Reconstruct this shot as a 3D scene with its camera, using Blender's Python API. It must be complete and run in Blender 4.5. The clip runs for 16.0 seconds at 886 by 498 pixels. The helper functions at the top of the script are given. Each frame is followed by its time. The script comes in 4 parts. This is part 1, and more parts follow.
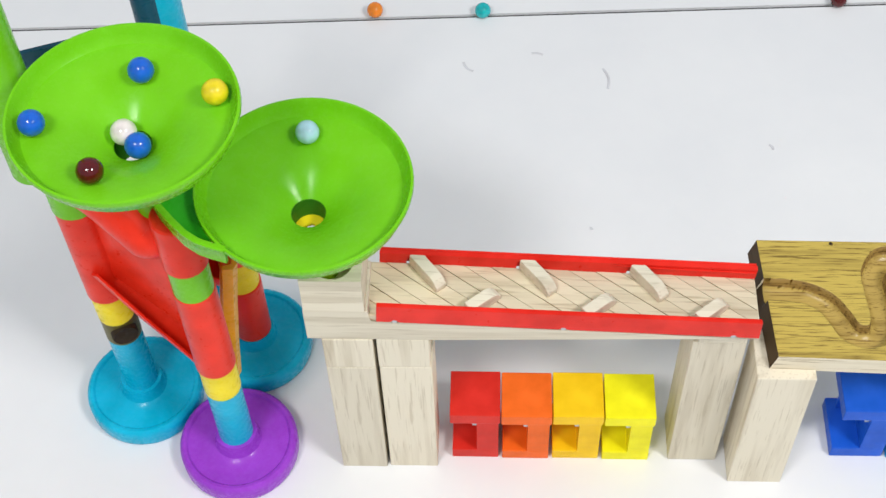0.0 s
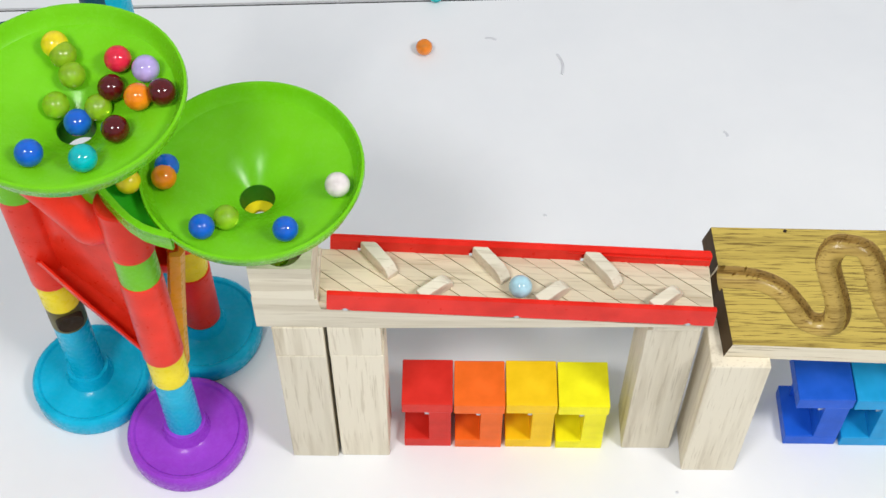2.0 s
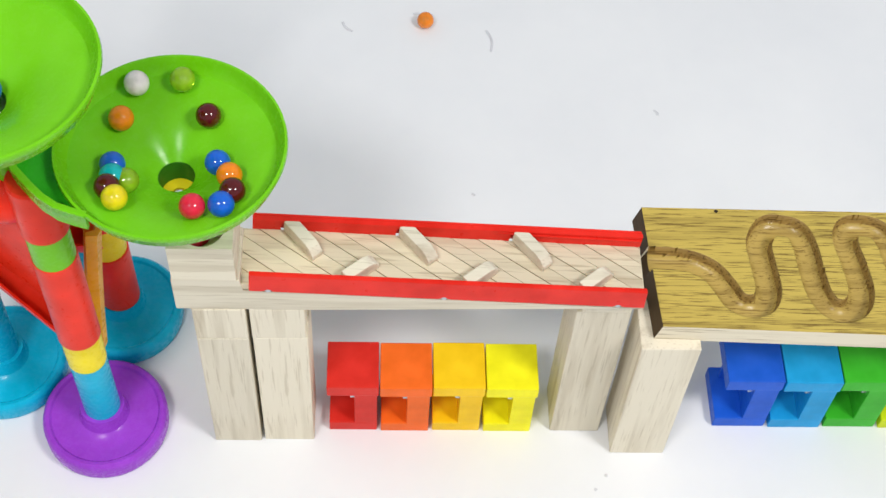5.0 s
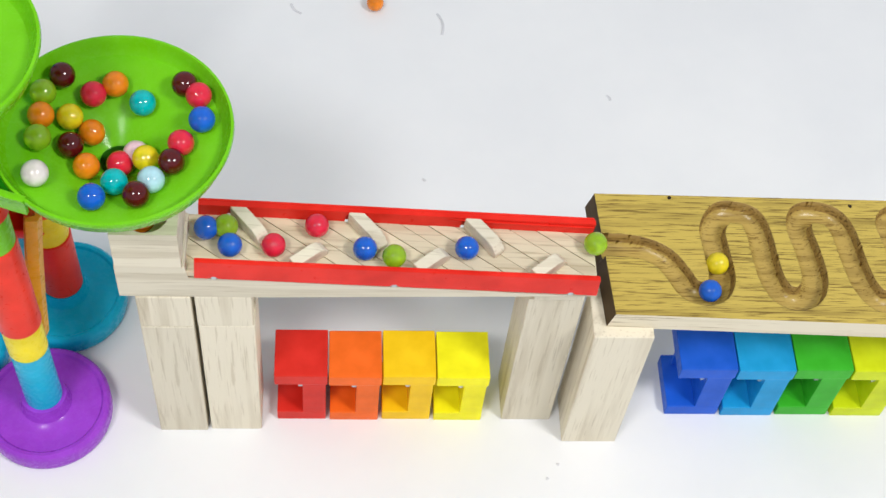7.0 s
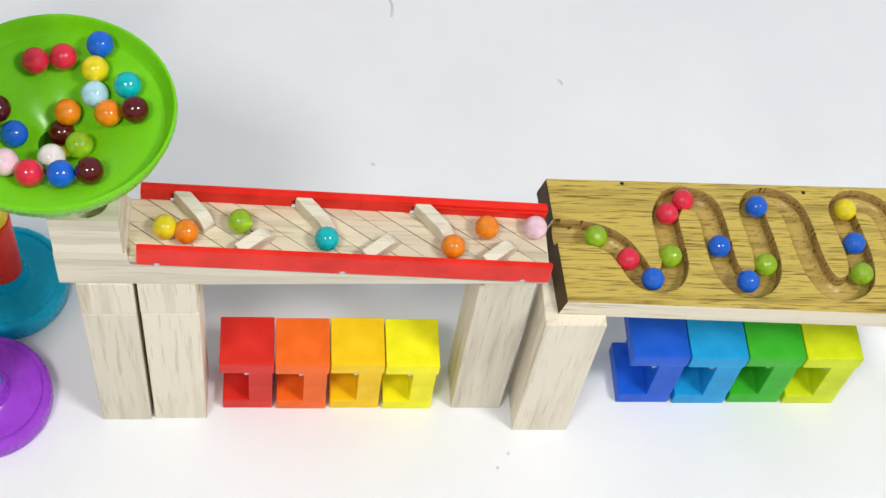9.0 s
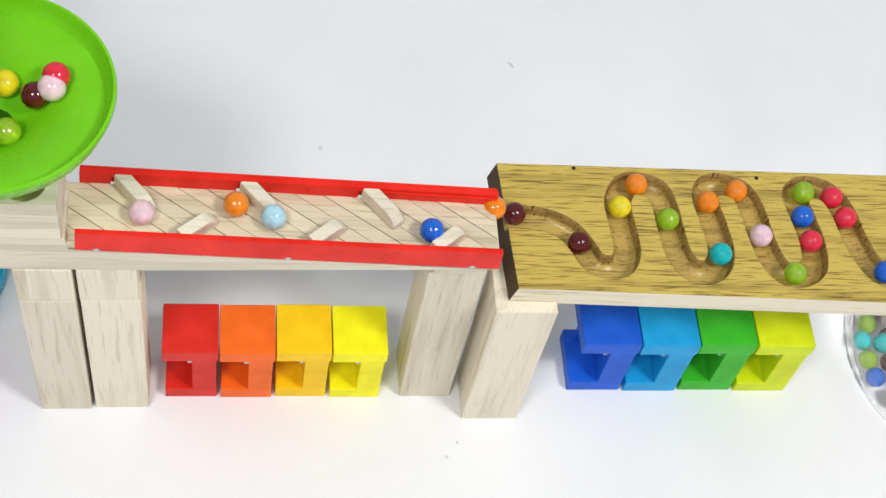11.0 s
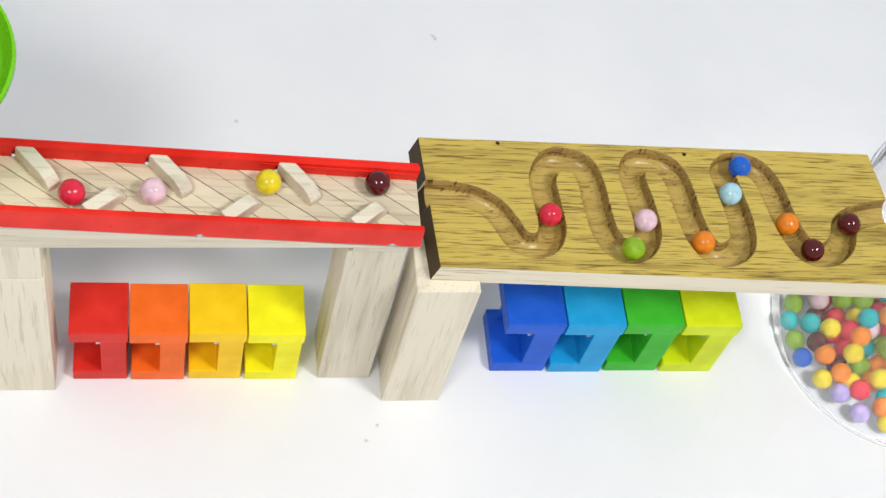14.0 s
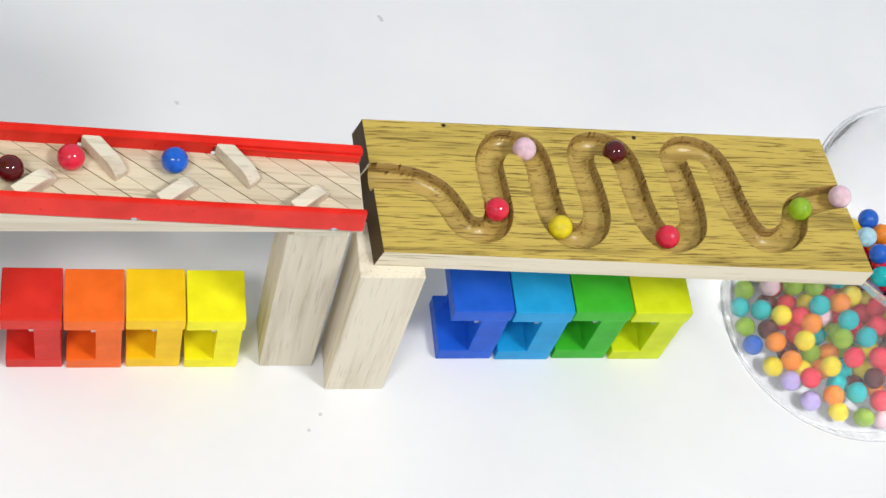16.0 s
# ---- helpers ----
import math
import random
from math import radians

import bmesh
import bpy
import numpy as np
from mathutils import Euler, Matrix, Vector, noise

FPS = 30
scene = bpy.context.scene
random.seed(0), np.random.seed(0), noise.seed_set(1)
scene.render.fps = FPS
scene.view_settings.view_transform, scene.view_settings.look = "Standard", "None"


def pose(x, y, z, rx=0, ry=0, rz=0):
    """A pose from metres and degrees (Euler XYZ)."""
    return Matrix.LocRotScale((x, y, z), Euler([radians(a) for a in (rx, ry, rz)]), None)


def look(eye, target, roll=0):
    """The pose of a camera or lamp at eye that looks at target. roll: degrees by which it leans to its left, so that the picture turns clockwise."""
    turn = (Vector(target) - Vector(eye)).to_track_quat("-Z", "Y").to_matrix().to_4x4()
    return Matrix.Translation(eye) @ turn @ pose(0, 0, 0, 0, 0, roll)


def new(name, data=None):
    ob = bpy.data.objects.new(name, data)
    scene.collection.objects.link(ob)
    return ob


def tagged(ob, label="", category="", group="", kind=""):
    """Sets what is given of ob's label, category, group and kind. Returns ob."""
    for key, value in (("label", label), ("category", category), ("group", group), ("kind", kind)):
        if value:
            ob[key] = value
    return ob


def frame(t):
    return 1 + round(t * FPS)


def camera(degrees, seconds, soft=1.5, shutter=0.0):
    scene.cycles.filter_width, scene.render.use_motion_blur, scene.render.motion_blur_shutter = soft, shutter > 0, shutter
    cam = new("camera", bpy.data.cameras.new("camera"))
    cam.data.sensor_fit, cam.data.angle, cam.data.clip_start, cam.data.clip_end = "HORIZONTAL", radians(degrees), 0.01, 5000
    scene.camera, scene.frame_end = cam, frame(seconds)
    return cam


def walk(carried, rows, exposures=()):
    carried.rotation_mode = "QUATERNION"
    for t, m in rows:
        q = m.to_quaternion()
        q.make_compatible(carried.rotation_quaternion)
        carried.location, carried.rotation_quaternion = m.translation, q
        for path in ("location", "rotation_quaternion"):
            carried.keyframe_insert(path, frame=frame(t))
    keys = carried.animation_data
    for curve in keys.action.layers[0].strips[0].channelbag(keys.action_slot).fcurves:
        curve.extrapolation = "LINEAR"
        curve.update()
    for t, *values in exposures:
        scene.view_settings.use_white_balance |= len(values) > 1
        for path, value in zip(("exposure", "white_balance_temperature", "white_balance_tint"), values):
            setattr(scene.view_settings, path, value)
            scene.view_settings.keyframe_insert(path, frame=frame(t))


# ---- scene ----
cam = camera(33.6, 16.0)
PATH = [
    (0.0, look((0.0330, -0.4963, 0.9784), (-0.0063, 0.1345, 0.0781), -2.445)),
    (1.0, look((0.0335, -0.4925, 0.9729), (0.0113, 0.1347, 0.0695), -1.151)),
    (2.0, look((0.0340, -0.4885, 0.9673), (0.0292, 0.1348, 0.0610), 0.183)),
    (3.0, look((0.0345, -0.4843, 0.9616), (0.0473, 0.1348, 0.0525), 1.561)),
    (4.0, look((0.0349, -0.4800, 0.9558), (0.0657, 0.1347, 0.0440), 2.989)),
    (5.0, look((0.0354, -0.4754, 0.9497), (0.0844, 0.1345, 0.0356), 4.467)),
    (6.0, look((0.0357, -0.4707, 0.9433), (0.1033, 0.1343, 0.0271), 5.994)),
    (7.0, look((0.0361, -0.4658, 0.9367), (0.1226, 0.1340, 0.0186), 7.566)),
    (8.0, look((0.0366, -0.4607, 0.9297), (0.1421, 0.1336, 0.0101), 9.176)),
    (9.0, look((0.0372, -0.4555, 0.9225), (0.1620, 0.1330, 0.0016), 10.816)),
    (10.0, look((0.0380, -0.4503, 0.9150), (0.1822, 0.1323, -0.0069), 12.473)),
    (11.0, look((0.0393, -0.4451, 0.9071), (0.2026, 0.1315, -0.0154), 14.135)),
    (12.0, look((0.0411, -0.4399, 0.8990), (0.2234, 0.1305, -0.0238), 15.783)),
    (13.0, look((0.0437, -0.4348, 0.8905), (0.2445, 0.1294, -0.0322), 17.399)),
    (14.0, look((0.0471, -0.4300, 0.8819), (0.2659, 0.1282, -0.0404), 18.962)),
    (15.0, look((0.0518, -0.4255, 0.8730), (0.2876, 0.1270, -0.0485), 20.445)),
    (16.0, look((0.0578, -0.4214, 0.8639), (0.3096, 0.1259, -0.0565), 21.824)),
]
walk(cam, PATH)

# ---- light: bright even room light, two soft lamps over the table ----
world = bpy.data.worlds.new("world")
scene.world = world
world.use_nodes = True
wn = world.node_tree.nodes
wn["Background"].inputs[0].default_value = (0.88, 0.94, 1.0, 1)
wn["Background"].inputs[1].default_value = 0.45


def softbox(x, y, z, aim, power, size):
    lamp = bpy.data.lights.new("lamp", "AREA")
    lamp.energy, lamp.shape, lamp.size, lamp.size_y = power, "RECTANGLE", size, size * 0.7
    lamp.color = (1.0, 0.98, 0.965)
    ob = new("lamp", lamp)
    ob.matrix_basis = look((x, y, z), aim)
    return ob


softbox(-0.45, -0.86, 1.78, (-0.12, 0.10, 0.0), 14.8, 0.42)
softbox(1.20, -0.85, 2.10, (0.16, 0.10, 0.0), 28.3, 0.50)


# ---- materials ----
def nodes_of(name):
    m = bpy.data.materials.new(name)
    m.use_nodes = True
    nt = m.node_tree
    return m, nt, nt.nodes["Principled BSDF"]


def ramp(nt, fac, stops):
    r = nt.nodes.new("ShaderNodeValToRGB")
    e = r.color_ramp.elements
    while len(e) < len(stops):
        e.new(0.5)
    for k, (p, c) in zip(e, stops):
        k.position, k.color = p, (*c, 1)
    nt.links.new(fac, r.inputs[0])
    return r.outputs[0]


def coords(nt, scale, rot=(0, 0, 0)):
    tc = nt.nodes.new("ShaderNodeTexCoord")
    mp = nt.nodes.new("ShaderNodeMapping")
    mp.inputs["Scale"].default_value = scale
    mp.inputs["Rotation"].default_value = rot
    nt.links.new(tc.outputs["Object"], mp.inputs[0])
    return mp.outputs[0]


def noise_tex(nt, vec, scale, detail=3.0, rough=0.5):
    n = nt.nodes.new("ShaderNodeTexNoise")
    n.inputs["Scale"].default_value, n.inputs["Detail"].default_value = scale, detail
    n.inputs["Roughness"].default_value = rough
    nt.links.new(vec, n.inputs["Vector"])
    return n.outputs["Fac"]


def bump(nt, bsdf, height, strength, dist):
    b = nt.nodes.new("ShaderNodeBump")
    b.inputs["Strength"].default_value, b.inputs["Distance"].default_value = strength, dist
    nt.links.new(height, b.inputs["Height"])
    nt.links.new(b.outputs[0], bsdf.inputs["Normal"])


def plastic(name, col, rough=0.28, scatter=0.0, var=0.12, coat=0.3):
    """Moulded toy plastic: slight mottling, fine scuffs in the gloss."""
    m, nt, b = nodes_of(name)
    v = coords(nt, (1, 1, 1))
    lo = tuple(c * (1 - var) for c in col)
    hi = tuple(min(1, c * (1 + var) + 0.01) for c in col)
    n1 = noise_tex(nt, v, 45, 4)
    nt.links.new(ramp(nt, n1, [(0.3, lo), (0.7, hi)]), b.inputs["Base Color"])
    n2 = noise_tex(nt, v, 260, 3)
    r = ramp(nt, n2, [(0.3, (rough * 0.8,) * 3), (0.75, (rough * 1.35,) * 3)])
    nt.links.new(r, b.inputs["Roughness"])
    b.inputs["Coat Weight"].default_value, b.inputs["Coat Roughness"].default_value = coat * 0.3, 0.12
    b.inputs["Specular IOR Level"].default_value = 0.14
    if scatter:
        b.inputs["Subsurface Weight"].default_value = scatter
        b.inputs["Subsurface Radius"].default_value = (0.004, 0.004, 0.004)
    bump(nt, b, n2, 0.06, 0.0004)
    return m


def wood(name, light, dark, axis, line=0.5, rough=0.6, scale=1.0, cut=0.42):
    """Sanded wood with grain along one axis: broad figure, fine dark streaks, pores."""
    m, nt, b = nodes_of(name)
    st = [90 * scale] * 3
    st[axis] = 5 * scale
    v = coords(nt, tuple(st))
    fine = [620 * scale] * 3
    fine[axis] = 26 * scale
    v2 = coords(nt, tuple(fine))
    oi = nt.nodes.new("ShaderNodeObjectInfo")
    off = nt.nodes.new("ShaderNodeVectorMath")
    off.operation = "ADD"
    k = nt.nodes.new("ShaderNodeVectorMath")
    k.operation = "SCALE"
    k.inputs["Scale"].default_value = 37.0
    nt.links.new(oi.outputs["Random"], k.inputs[0])
    nt.links.new(v, off.inputs[0])
    nt.links.new(k.outputs[0], off.inputs[1])
    broad = noise_tex(nt, off.outputs[0], 0.55, 3, 0.55)
    mid = tuple((a + c) / 2 for a, c in zip(light, dark))
    c1 = ramp(nt, broad, [(0.28, mid), (0.5, light), (0.66, light), (0.82, mid)])
    streak = noise_tex(nt, v2, 0.5, 4, 0.6)
    s = ramp(nt, streak, [(cut - 0.10, (1, 1, 1)), (cut, (0, 0, 0))])
    mixn = nt.nodes.new("ShaderNodeMix")
    mixn.data_type = "RGBA"
    mul = nt.nodes.new("ShaderNodeMath")
    mul.operation = "MULTIPLY"
    mul.inputs[1].default_value = line
    nt.links.new(s, mul.inputs[0])
    nt.links.new(mul.outputs[0], mixn.inputs["Factor"])
    nt.links.new(c1, mixn.inputs["A"])
    mixn.inputs["B"].default_value = (*dark, 1)
    tone = nt.nodes.new("ShaderNodeHueSaturation")
    val = nt.nodes.new("ShaderNodeMapRange")
    val.inputs["To Min"].default_value, val.inputs["To Max"].default_value = 0.88, 1.06
    nt.links.new(oi.outputs["Random"], val.inputs["Value"])
    nt.links.new(val.outputs[0], tone.inputs["Value"])
    nt.links.new(mixn.outputs["Result"], tone.inputs["Color"])
    nt.links.new(tone.outputs[0], b.inputs["Base Color"])
    b.inputs["Roughness"].default_value = rough
    b.inputs["Specular IOR Level"].default_value = 0.3
    bump(nt, b, streak, 0.25, 0.0006)
    return m


PALE, PALE_D = (0.80, 0.73, 0.58), (0.42, 0.34, 0.22)
wood_pale_z = wood("pale_wood_upright", PALE, PALE_D, 2, 0.38, 0.6, 1.9, 0.44)
wood_pale_x = wood("pale_wood_long", PALE, PALE_D, 0, 0.38, 0.6, 1.9, 0.44)
wood_cream_x = wood("cream_wood", (0.74, 0.66, 0.48), (0.30, 0.22, 0.11), 0, 0.45, 0.6, 1.6, 0.45)
wood_board = wood("oak_board", (0.64, 0.475, 0.103), (0.12, 0.065, 0.015), 0, 0.78, 0.42, 3.0, 0.475)
wood_groove = wood("routed_groove_wood", (0.57, 0.405, 0.108), (0.14, 0.07, 0.016), 0, 0.65, 0.24, 2.4, 0.46)
# browner groove wall, with the groove's shade put into the colour
wood_wall_shaded = wood("shaded_groove_wall_wood", (0.36, 0.225, 0.058), (0.07, 0.03, 0.008), 0, 0.75, 0.5, 2.2, 0.475)
wood_edge = wood("board_edge_wood", (0.82, 0.74, 0.57), (0.33, 0.24, 0.12), 0, 0.8)
# end grain, with the shadow at the board's end darkened into its colour
wood_end_shaded = wood("shaded_end_grain", (0.075, 0.042, 0.014), (0.02, 0.010, 0.004), 1, 0.6, 0.6)
green = plastic("lime_green_plastic", (0.165, 0.545, 0.006), 0.25, 0.06, 0.05)
# the lime plastic darkened for the upper funnel's shade on the trough
green_shaded = plastic("shaded_green_plastic", (0.03, 0.42, 0.012), 0.3)
# dark green for the shade down inside the funnel outlets
throat_shade = plastic("throat_shade_green_plastic", (0.03, 0.19, 0.006), 0.5, coat=0.0)
red = plastic("red_plastic", (0.80, 0.028, 0.008), 0.32)
red_rail = plastic("red_painted_rail", (0.76, 0.018, 0.008), 0.34)
teal = plastic("teal_plastic", (0.0, 0.44, 0.66), 0.26)
teal_dark = plastic("dark_teal_plastic", (0.004, 0.07, 0.12), 0.3)
purple = plastic("purple_plastic", (0.32, 0.05, 0.58), 0.26)
yellow = plastic("yellow_plastic", (0.90, 0.72, 0.01), 0.28)
orange_amber = plastic("amber_plastic", (0.86, 0.42, 0.015), 0.28)
olive = plastic("olive_plastic", (0.10, 0.085, 0.01), 0.35)
metal, _nt, _b = nodes_of("screw_steel")
_b.inputs["Metallic"].default_value, _b.inputs["Roughness"].default_value = 1.0, 0.3
_b.inputs["Base Color"].default_value = (0.55, 0.58, 0.62, 1)
black_hole = plastic("dark_hole_lining", (0.03, 0.02, 0.01), 0.7, coat=0.0)
seam_dark = plastic("seam_shadow_grey", (0.03, 0.03, 0.035), 0.8, coat=0.0)


def white_sheet():
    m, nt, b = nodes_of("white_sheet")
    v = coords(nt, (1, 1, 1))
    n1 = noise_tex(nt, v, 6, 5, 0.6)
    nt.links.new(ramp(nt, n1, [(0.3, (0.79, 0.80, 0.82)), (0.7, (0.85, 0.855, 0.865))]), b.inputs["Base Color"])
    n2 = noise_tex(nt, v, 320, 3)
    b.inputs["Roughness"].default_value = 0.5
    b.inputs["Specular IOR Level"].default_value = 0.25
    bump(nt, b, n2, 0.06, 0.0004)
    return m


sheet = white_sheet()
clear, _nt, _b = nodes_of("clear_plastic")
_b.inputs["Base Color"].default_value = (0.93, 0.94, 0.95, 1)
_b.inputs["Transmission Weight"].default_value = 0.95
_b.inputs["Roughness"].default_value, _b.inputs["IOR"].default_value = 0.06, 1.12
tub_rim, _nt, _b = nodes_of("milky_rim_plastic")
_b.inputs["Base Color"].default_value = (0.90, 0.91, 0.93, 1)
_b.inputs["Transmission Weight"].default_value = 0.75
_b.inputs["Roughness"].default_value, _b.inputs["IOR"].default_value = 0.12, 1.06


# ---- mesh helpers ----
def part(name, bm, material, parent=None, label="", smooth=False):
    me = bpy.data.meshes.new(name)
    bmesh.ops.recalc_face_normals(bm, faces=bm.faces)
    bm.to_mesh(me)
    bm.free()
    me.materials.append(material)
    if smooth:
        for p in me.polygons:
            p.use_smooth = True
        me.set_sharp_from_angle(angle=radians(38))
    ob = new(name, me)
    if parent:
        ob.parent = parent
    if label:
        ob["label"] = label
    return ob


def empty(name, m, label, category, group=""):
    ob = new(name)
    ob.empty_display_size = 0.01
    ob.matrix_basis = m
    return tagged(ob, label, category, group)


def bm_box(x0, x1, y0, y1, z0, z1, bev=0.0008, bm=None):
    own = bm or bmesh.new()
    g = bmesh.ops.create_cube(own, size=1, matrix=Matrix.LocRotScale(
        ((x0 + x1) / 2, (y0 + y1) / 2, (z0 + z1) / 2), None, (x1 - x0, y1 - y0, z1 - z0)))
    if bev:
        es = {e for v in g["verts"] for e in v.link_edges}
        bmesh.ops.bevel(own, geom=list(es), offset=bev, segments=2, affect="EDGES", profile=0.6)
    return own


def bm_lathe(profile, n=48, bm=None, closed=False):
    """Turns (r, z) pairs about the z axis."""
    own = bm or bmesh.new()
    rings = []
    for r, z in profile:
        if r < 1e-6:
            rings.append([own.verts.new((0, 0, z))])
        else:
            rings.append([own.verts.new((r * math.cos(2 * math.pi * i / n), r * math.sin(2 * math.pi * i / n), z)) for i in range(n)])
    pairs = list(zip(rings, rings[1:]))
    if closed:
        pairs.append((rings[-1], rings[0]))
    for a, b in pairs:
        for i in range(n):
            j = (i + 1) % n
            if len(a) == 1 and len(b) == 1:
                continue
            if len(a) == 1:
                own.faces.new((a[0], b[j], b[i]))
            elif len(b) == 1:
                own.faces.new((a[i], a[j], b[0]))
            else:
                own.faces.new((a[i], a[j], b[j], b[i]))
    return own


def bm_prism(outline, z0, z1, bm=None, bev=0.0):
    """An outline of (x, y) pairs raised from z0 to z1."""
    own = bm or bmesh.new()
    lo = [own.verts.new((x, y, z0)) for x, y in outline]
    hi = [own.verts.new((x, y, z1)) for x, y in outline]
    own.faces.new(lo[::-1])
    own.faces.new(hi)
    es = []
    n = len(lo)
    for i in range(n):
        f = own.faces.new((lo[i], lo[(i + 1) % n], hi[(i + 1) % n], hi[i]))
        es += list(f.edges)
    if bev:
        bmesh.ops.bevel(own, geom=list(set(es)), offset=bev, segments=2, affect="EDGES", profile=0.6)
    return own


def bm_sweep(section, path, bm=None):
    """Carries a closed section of (side, up) pairs along a path of points; flat capped."""
    own = bm or bmesh.new()
    rings = []
    pts = [Vector(p) for p in path]
    for i, p in enumerate(pts):
        d = (pts[min(i + 1, len(pts) - 1)] - pts[max(i - 1, 0)]).normalized()
        side = d.cross(Vector((0, 0, 1))).normalized()
        up = side.cross(d)
        rings.append([own.verts.new(p + side * s + up * u) for s, u in section])
    n = len(section)
    for a, b in zip(rings, rings[1:]):
        for i in range(n):
            own.faces.new((a[i], a[(i + 1) % n], b[(i + 1) % n], b[i]))
    own.faces.new(rings[0][::-1])
    own.faces.new(rings[-1])
    return own


# ---- table ----
def seam_y(x):
    return 0.4498 + 0.0450 * x


def tabletop():
    g = 0.0021
    bm = bm_prism([(-4, -4), (4, -4), (4, seam_y(4) - g), (-4, seam_y(-4) - g)], -0.003, 0.0)
    tagged(part("tabletop", bm, sheet), "smooth white table surface with faint smudges", "table", kind="structure")
    bm = bm_prism([(-4, seam_y(-4) + g), (4, seam_y(4) + g), (4, 6), (-4, 6)], -0.003, 0.0)
    tagged(part("tabletop", bm, sheet), "second white panel beyond the thin dark seam", "table", kind="structure")
    # near-black base close beneath, so its colour gives the gap's shade
    bm = bm_box(-4, 4, -4, 6, -0.05, -0.0035, 0)
    tagged(part("table_base", bm, seam_dark), "base under the panels, coloured dark as the seam's shade", "table", kind="structure")


tabletop()


# ---- wooden supports ----
def block(x0, x1, y0, y1, z0, z1, mat, label, bev=0.0012):
    cx, cy = (x0 + x1) / 2, (y0 + y1) / 2
    ob = part("wooden_block", bm_box(x0 - cx, x1 - cx, y0 - cy, y1 - cy, 0, z1 - z0, bev), mat)
    ob.matrix_basis = pose(cx, cy, z0)
    return tagged(ob, label, "block", "wooden support blocks")


L1 = "pale upright wooden block standing on the white table"
block(-0.0779, -0.0452, -0.0075, 0.0285, 0.0, 0.1435, wood_pale_z, L1)
block(-0.0428, -0.0080, -0.0065, 0.0295, 0.0, 0.1435, wood_pale_z, L1)
L2 = "short pale wooden block on top of an upright block"
block(-0.0779, -0.0452, -0.0075, 0.0285, 0.1437, 0.1785, wood_pale_z, L2)
block(-0.0430, -0.0090, -0.0068, 0.0290, 0.1437, 0.1785, wood_pale_z, L2)
block(0.1608, 0.1958, 0.0015, 0.0375, 0.0, 0.1655, wood_pale_z, "pale upright wooden block under the ramp's lower end")
block(0.1640, 0.1955, 0.0008, 0.0365, 0.1657, 0.1822, wood_pale_z, "thin wooden spacer block on an upright block")
block(0.2030, 0.2415, -0.0158, 0.0215, 0.0, 0.1490, wood_pale_z, "pale upright wooden block under the grooved board")


# ---- exit cube with round hole ----
def hole_cube(x0, x1, y0, y1, z0, z1):
    thing = empty("wooden_cube", pose((x0 + x1) / 2, (y0 + y1) / 2, z0), "pale wooden cube with a round hole under the funnel", "block")
    hx, hy, h, r, n = (x1 - x0) / 2, (y1 - y0) / 2, z1 - z0, 0.0125, 32
    bm = bmesh.new()
    def sq(a):
        c, s = math.cos(a), math.sin(a)
        k = 1 / max(abs(c), abs(s))
        return hx * c * k, hy * s * k
    rings = {}
    for key, rad, z in (("it", r, h), ("ib", r, h * 0.35)):
        rings[key] = [bm.verts.new((0.001 + rad * math.cos(2 * math.pi * i / n), -0.006 + rad * math.sin(2 * math.pi * i / n), z)) for i in range(n)]
    for key, z in (("ot", h), ("ob", 0.0)):
        rings[key] = [bm.verts.new((*sq(2 * math.pi * i / n), z)) for i in range(n)]
    for a, b in (("it", "ot"), ("ot", "ob"), ("ib", "it")):
        for i in range(n):
            j = (i + 1) % n
            bm.faces.new((rings[a][i], rings[a][j], rings[b][j], rings[b][i]))
    bm.faces.new(rings["ob"])
    bm.faces.new(rings["ib"])
    part("body", bm, wood_pale_x, thing)
    return thing


hole_cube(-0.0860, -0.0480, -0.0075, 0.0325, 0.2115, 0.2455)

# ---- beam under the ramp ----
def long_beam():
    side = [(-0.0870, 0.1788), (-0.0050, 0.1788), (0.2000, 0.1832), (0.2000, 0.1846), (-0.0455, 0.1995), (-0.0462, 0.2112), (-0.0870, 0.2112)]
    bm = bm_prism([(x, z) for x, z in side], -0.0320, 0.0070, bev=0.0009)
    bmesh.ops.transform(bm, matrix=pose(0, 0, 0, 90), verts=bm.verts)
    tagged(part("beam", bm, wood_pale_x), "long pale wooden beam lying across the upright blocks", "beam")


long_beam()

# ---- ramp with red rails and slanted pegs ----
RX0, RX1, RZ0, RZ1 = -0.0420, 0.2000, 0.2070, 0.1915
RY0, RY1 = -0.0050, 0.0335
slope = math.atan2(RZ1 - RZ0, RX1 - RX0)
RLEN = math.hypot(RX1 - RX0, RZ1 - RZ0)
RAMP = pose(RX0, 0, RZ0, 0, -math.degrees(slope), 0)


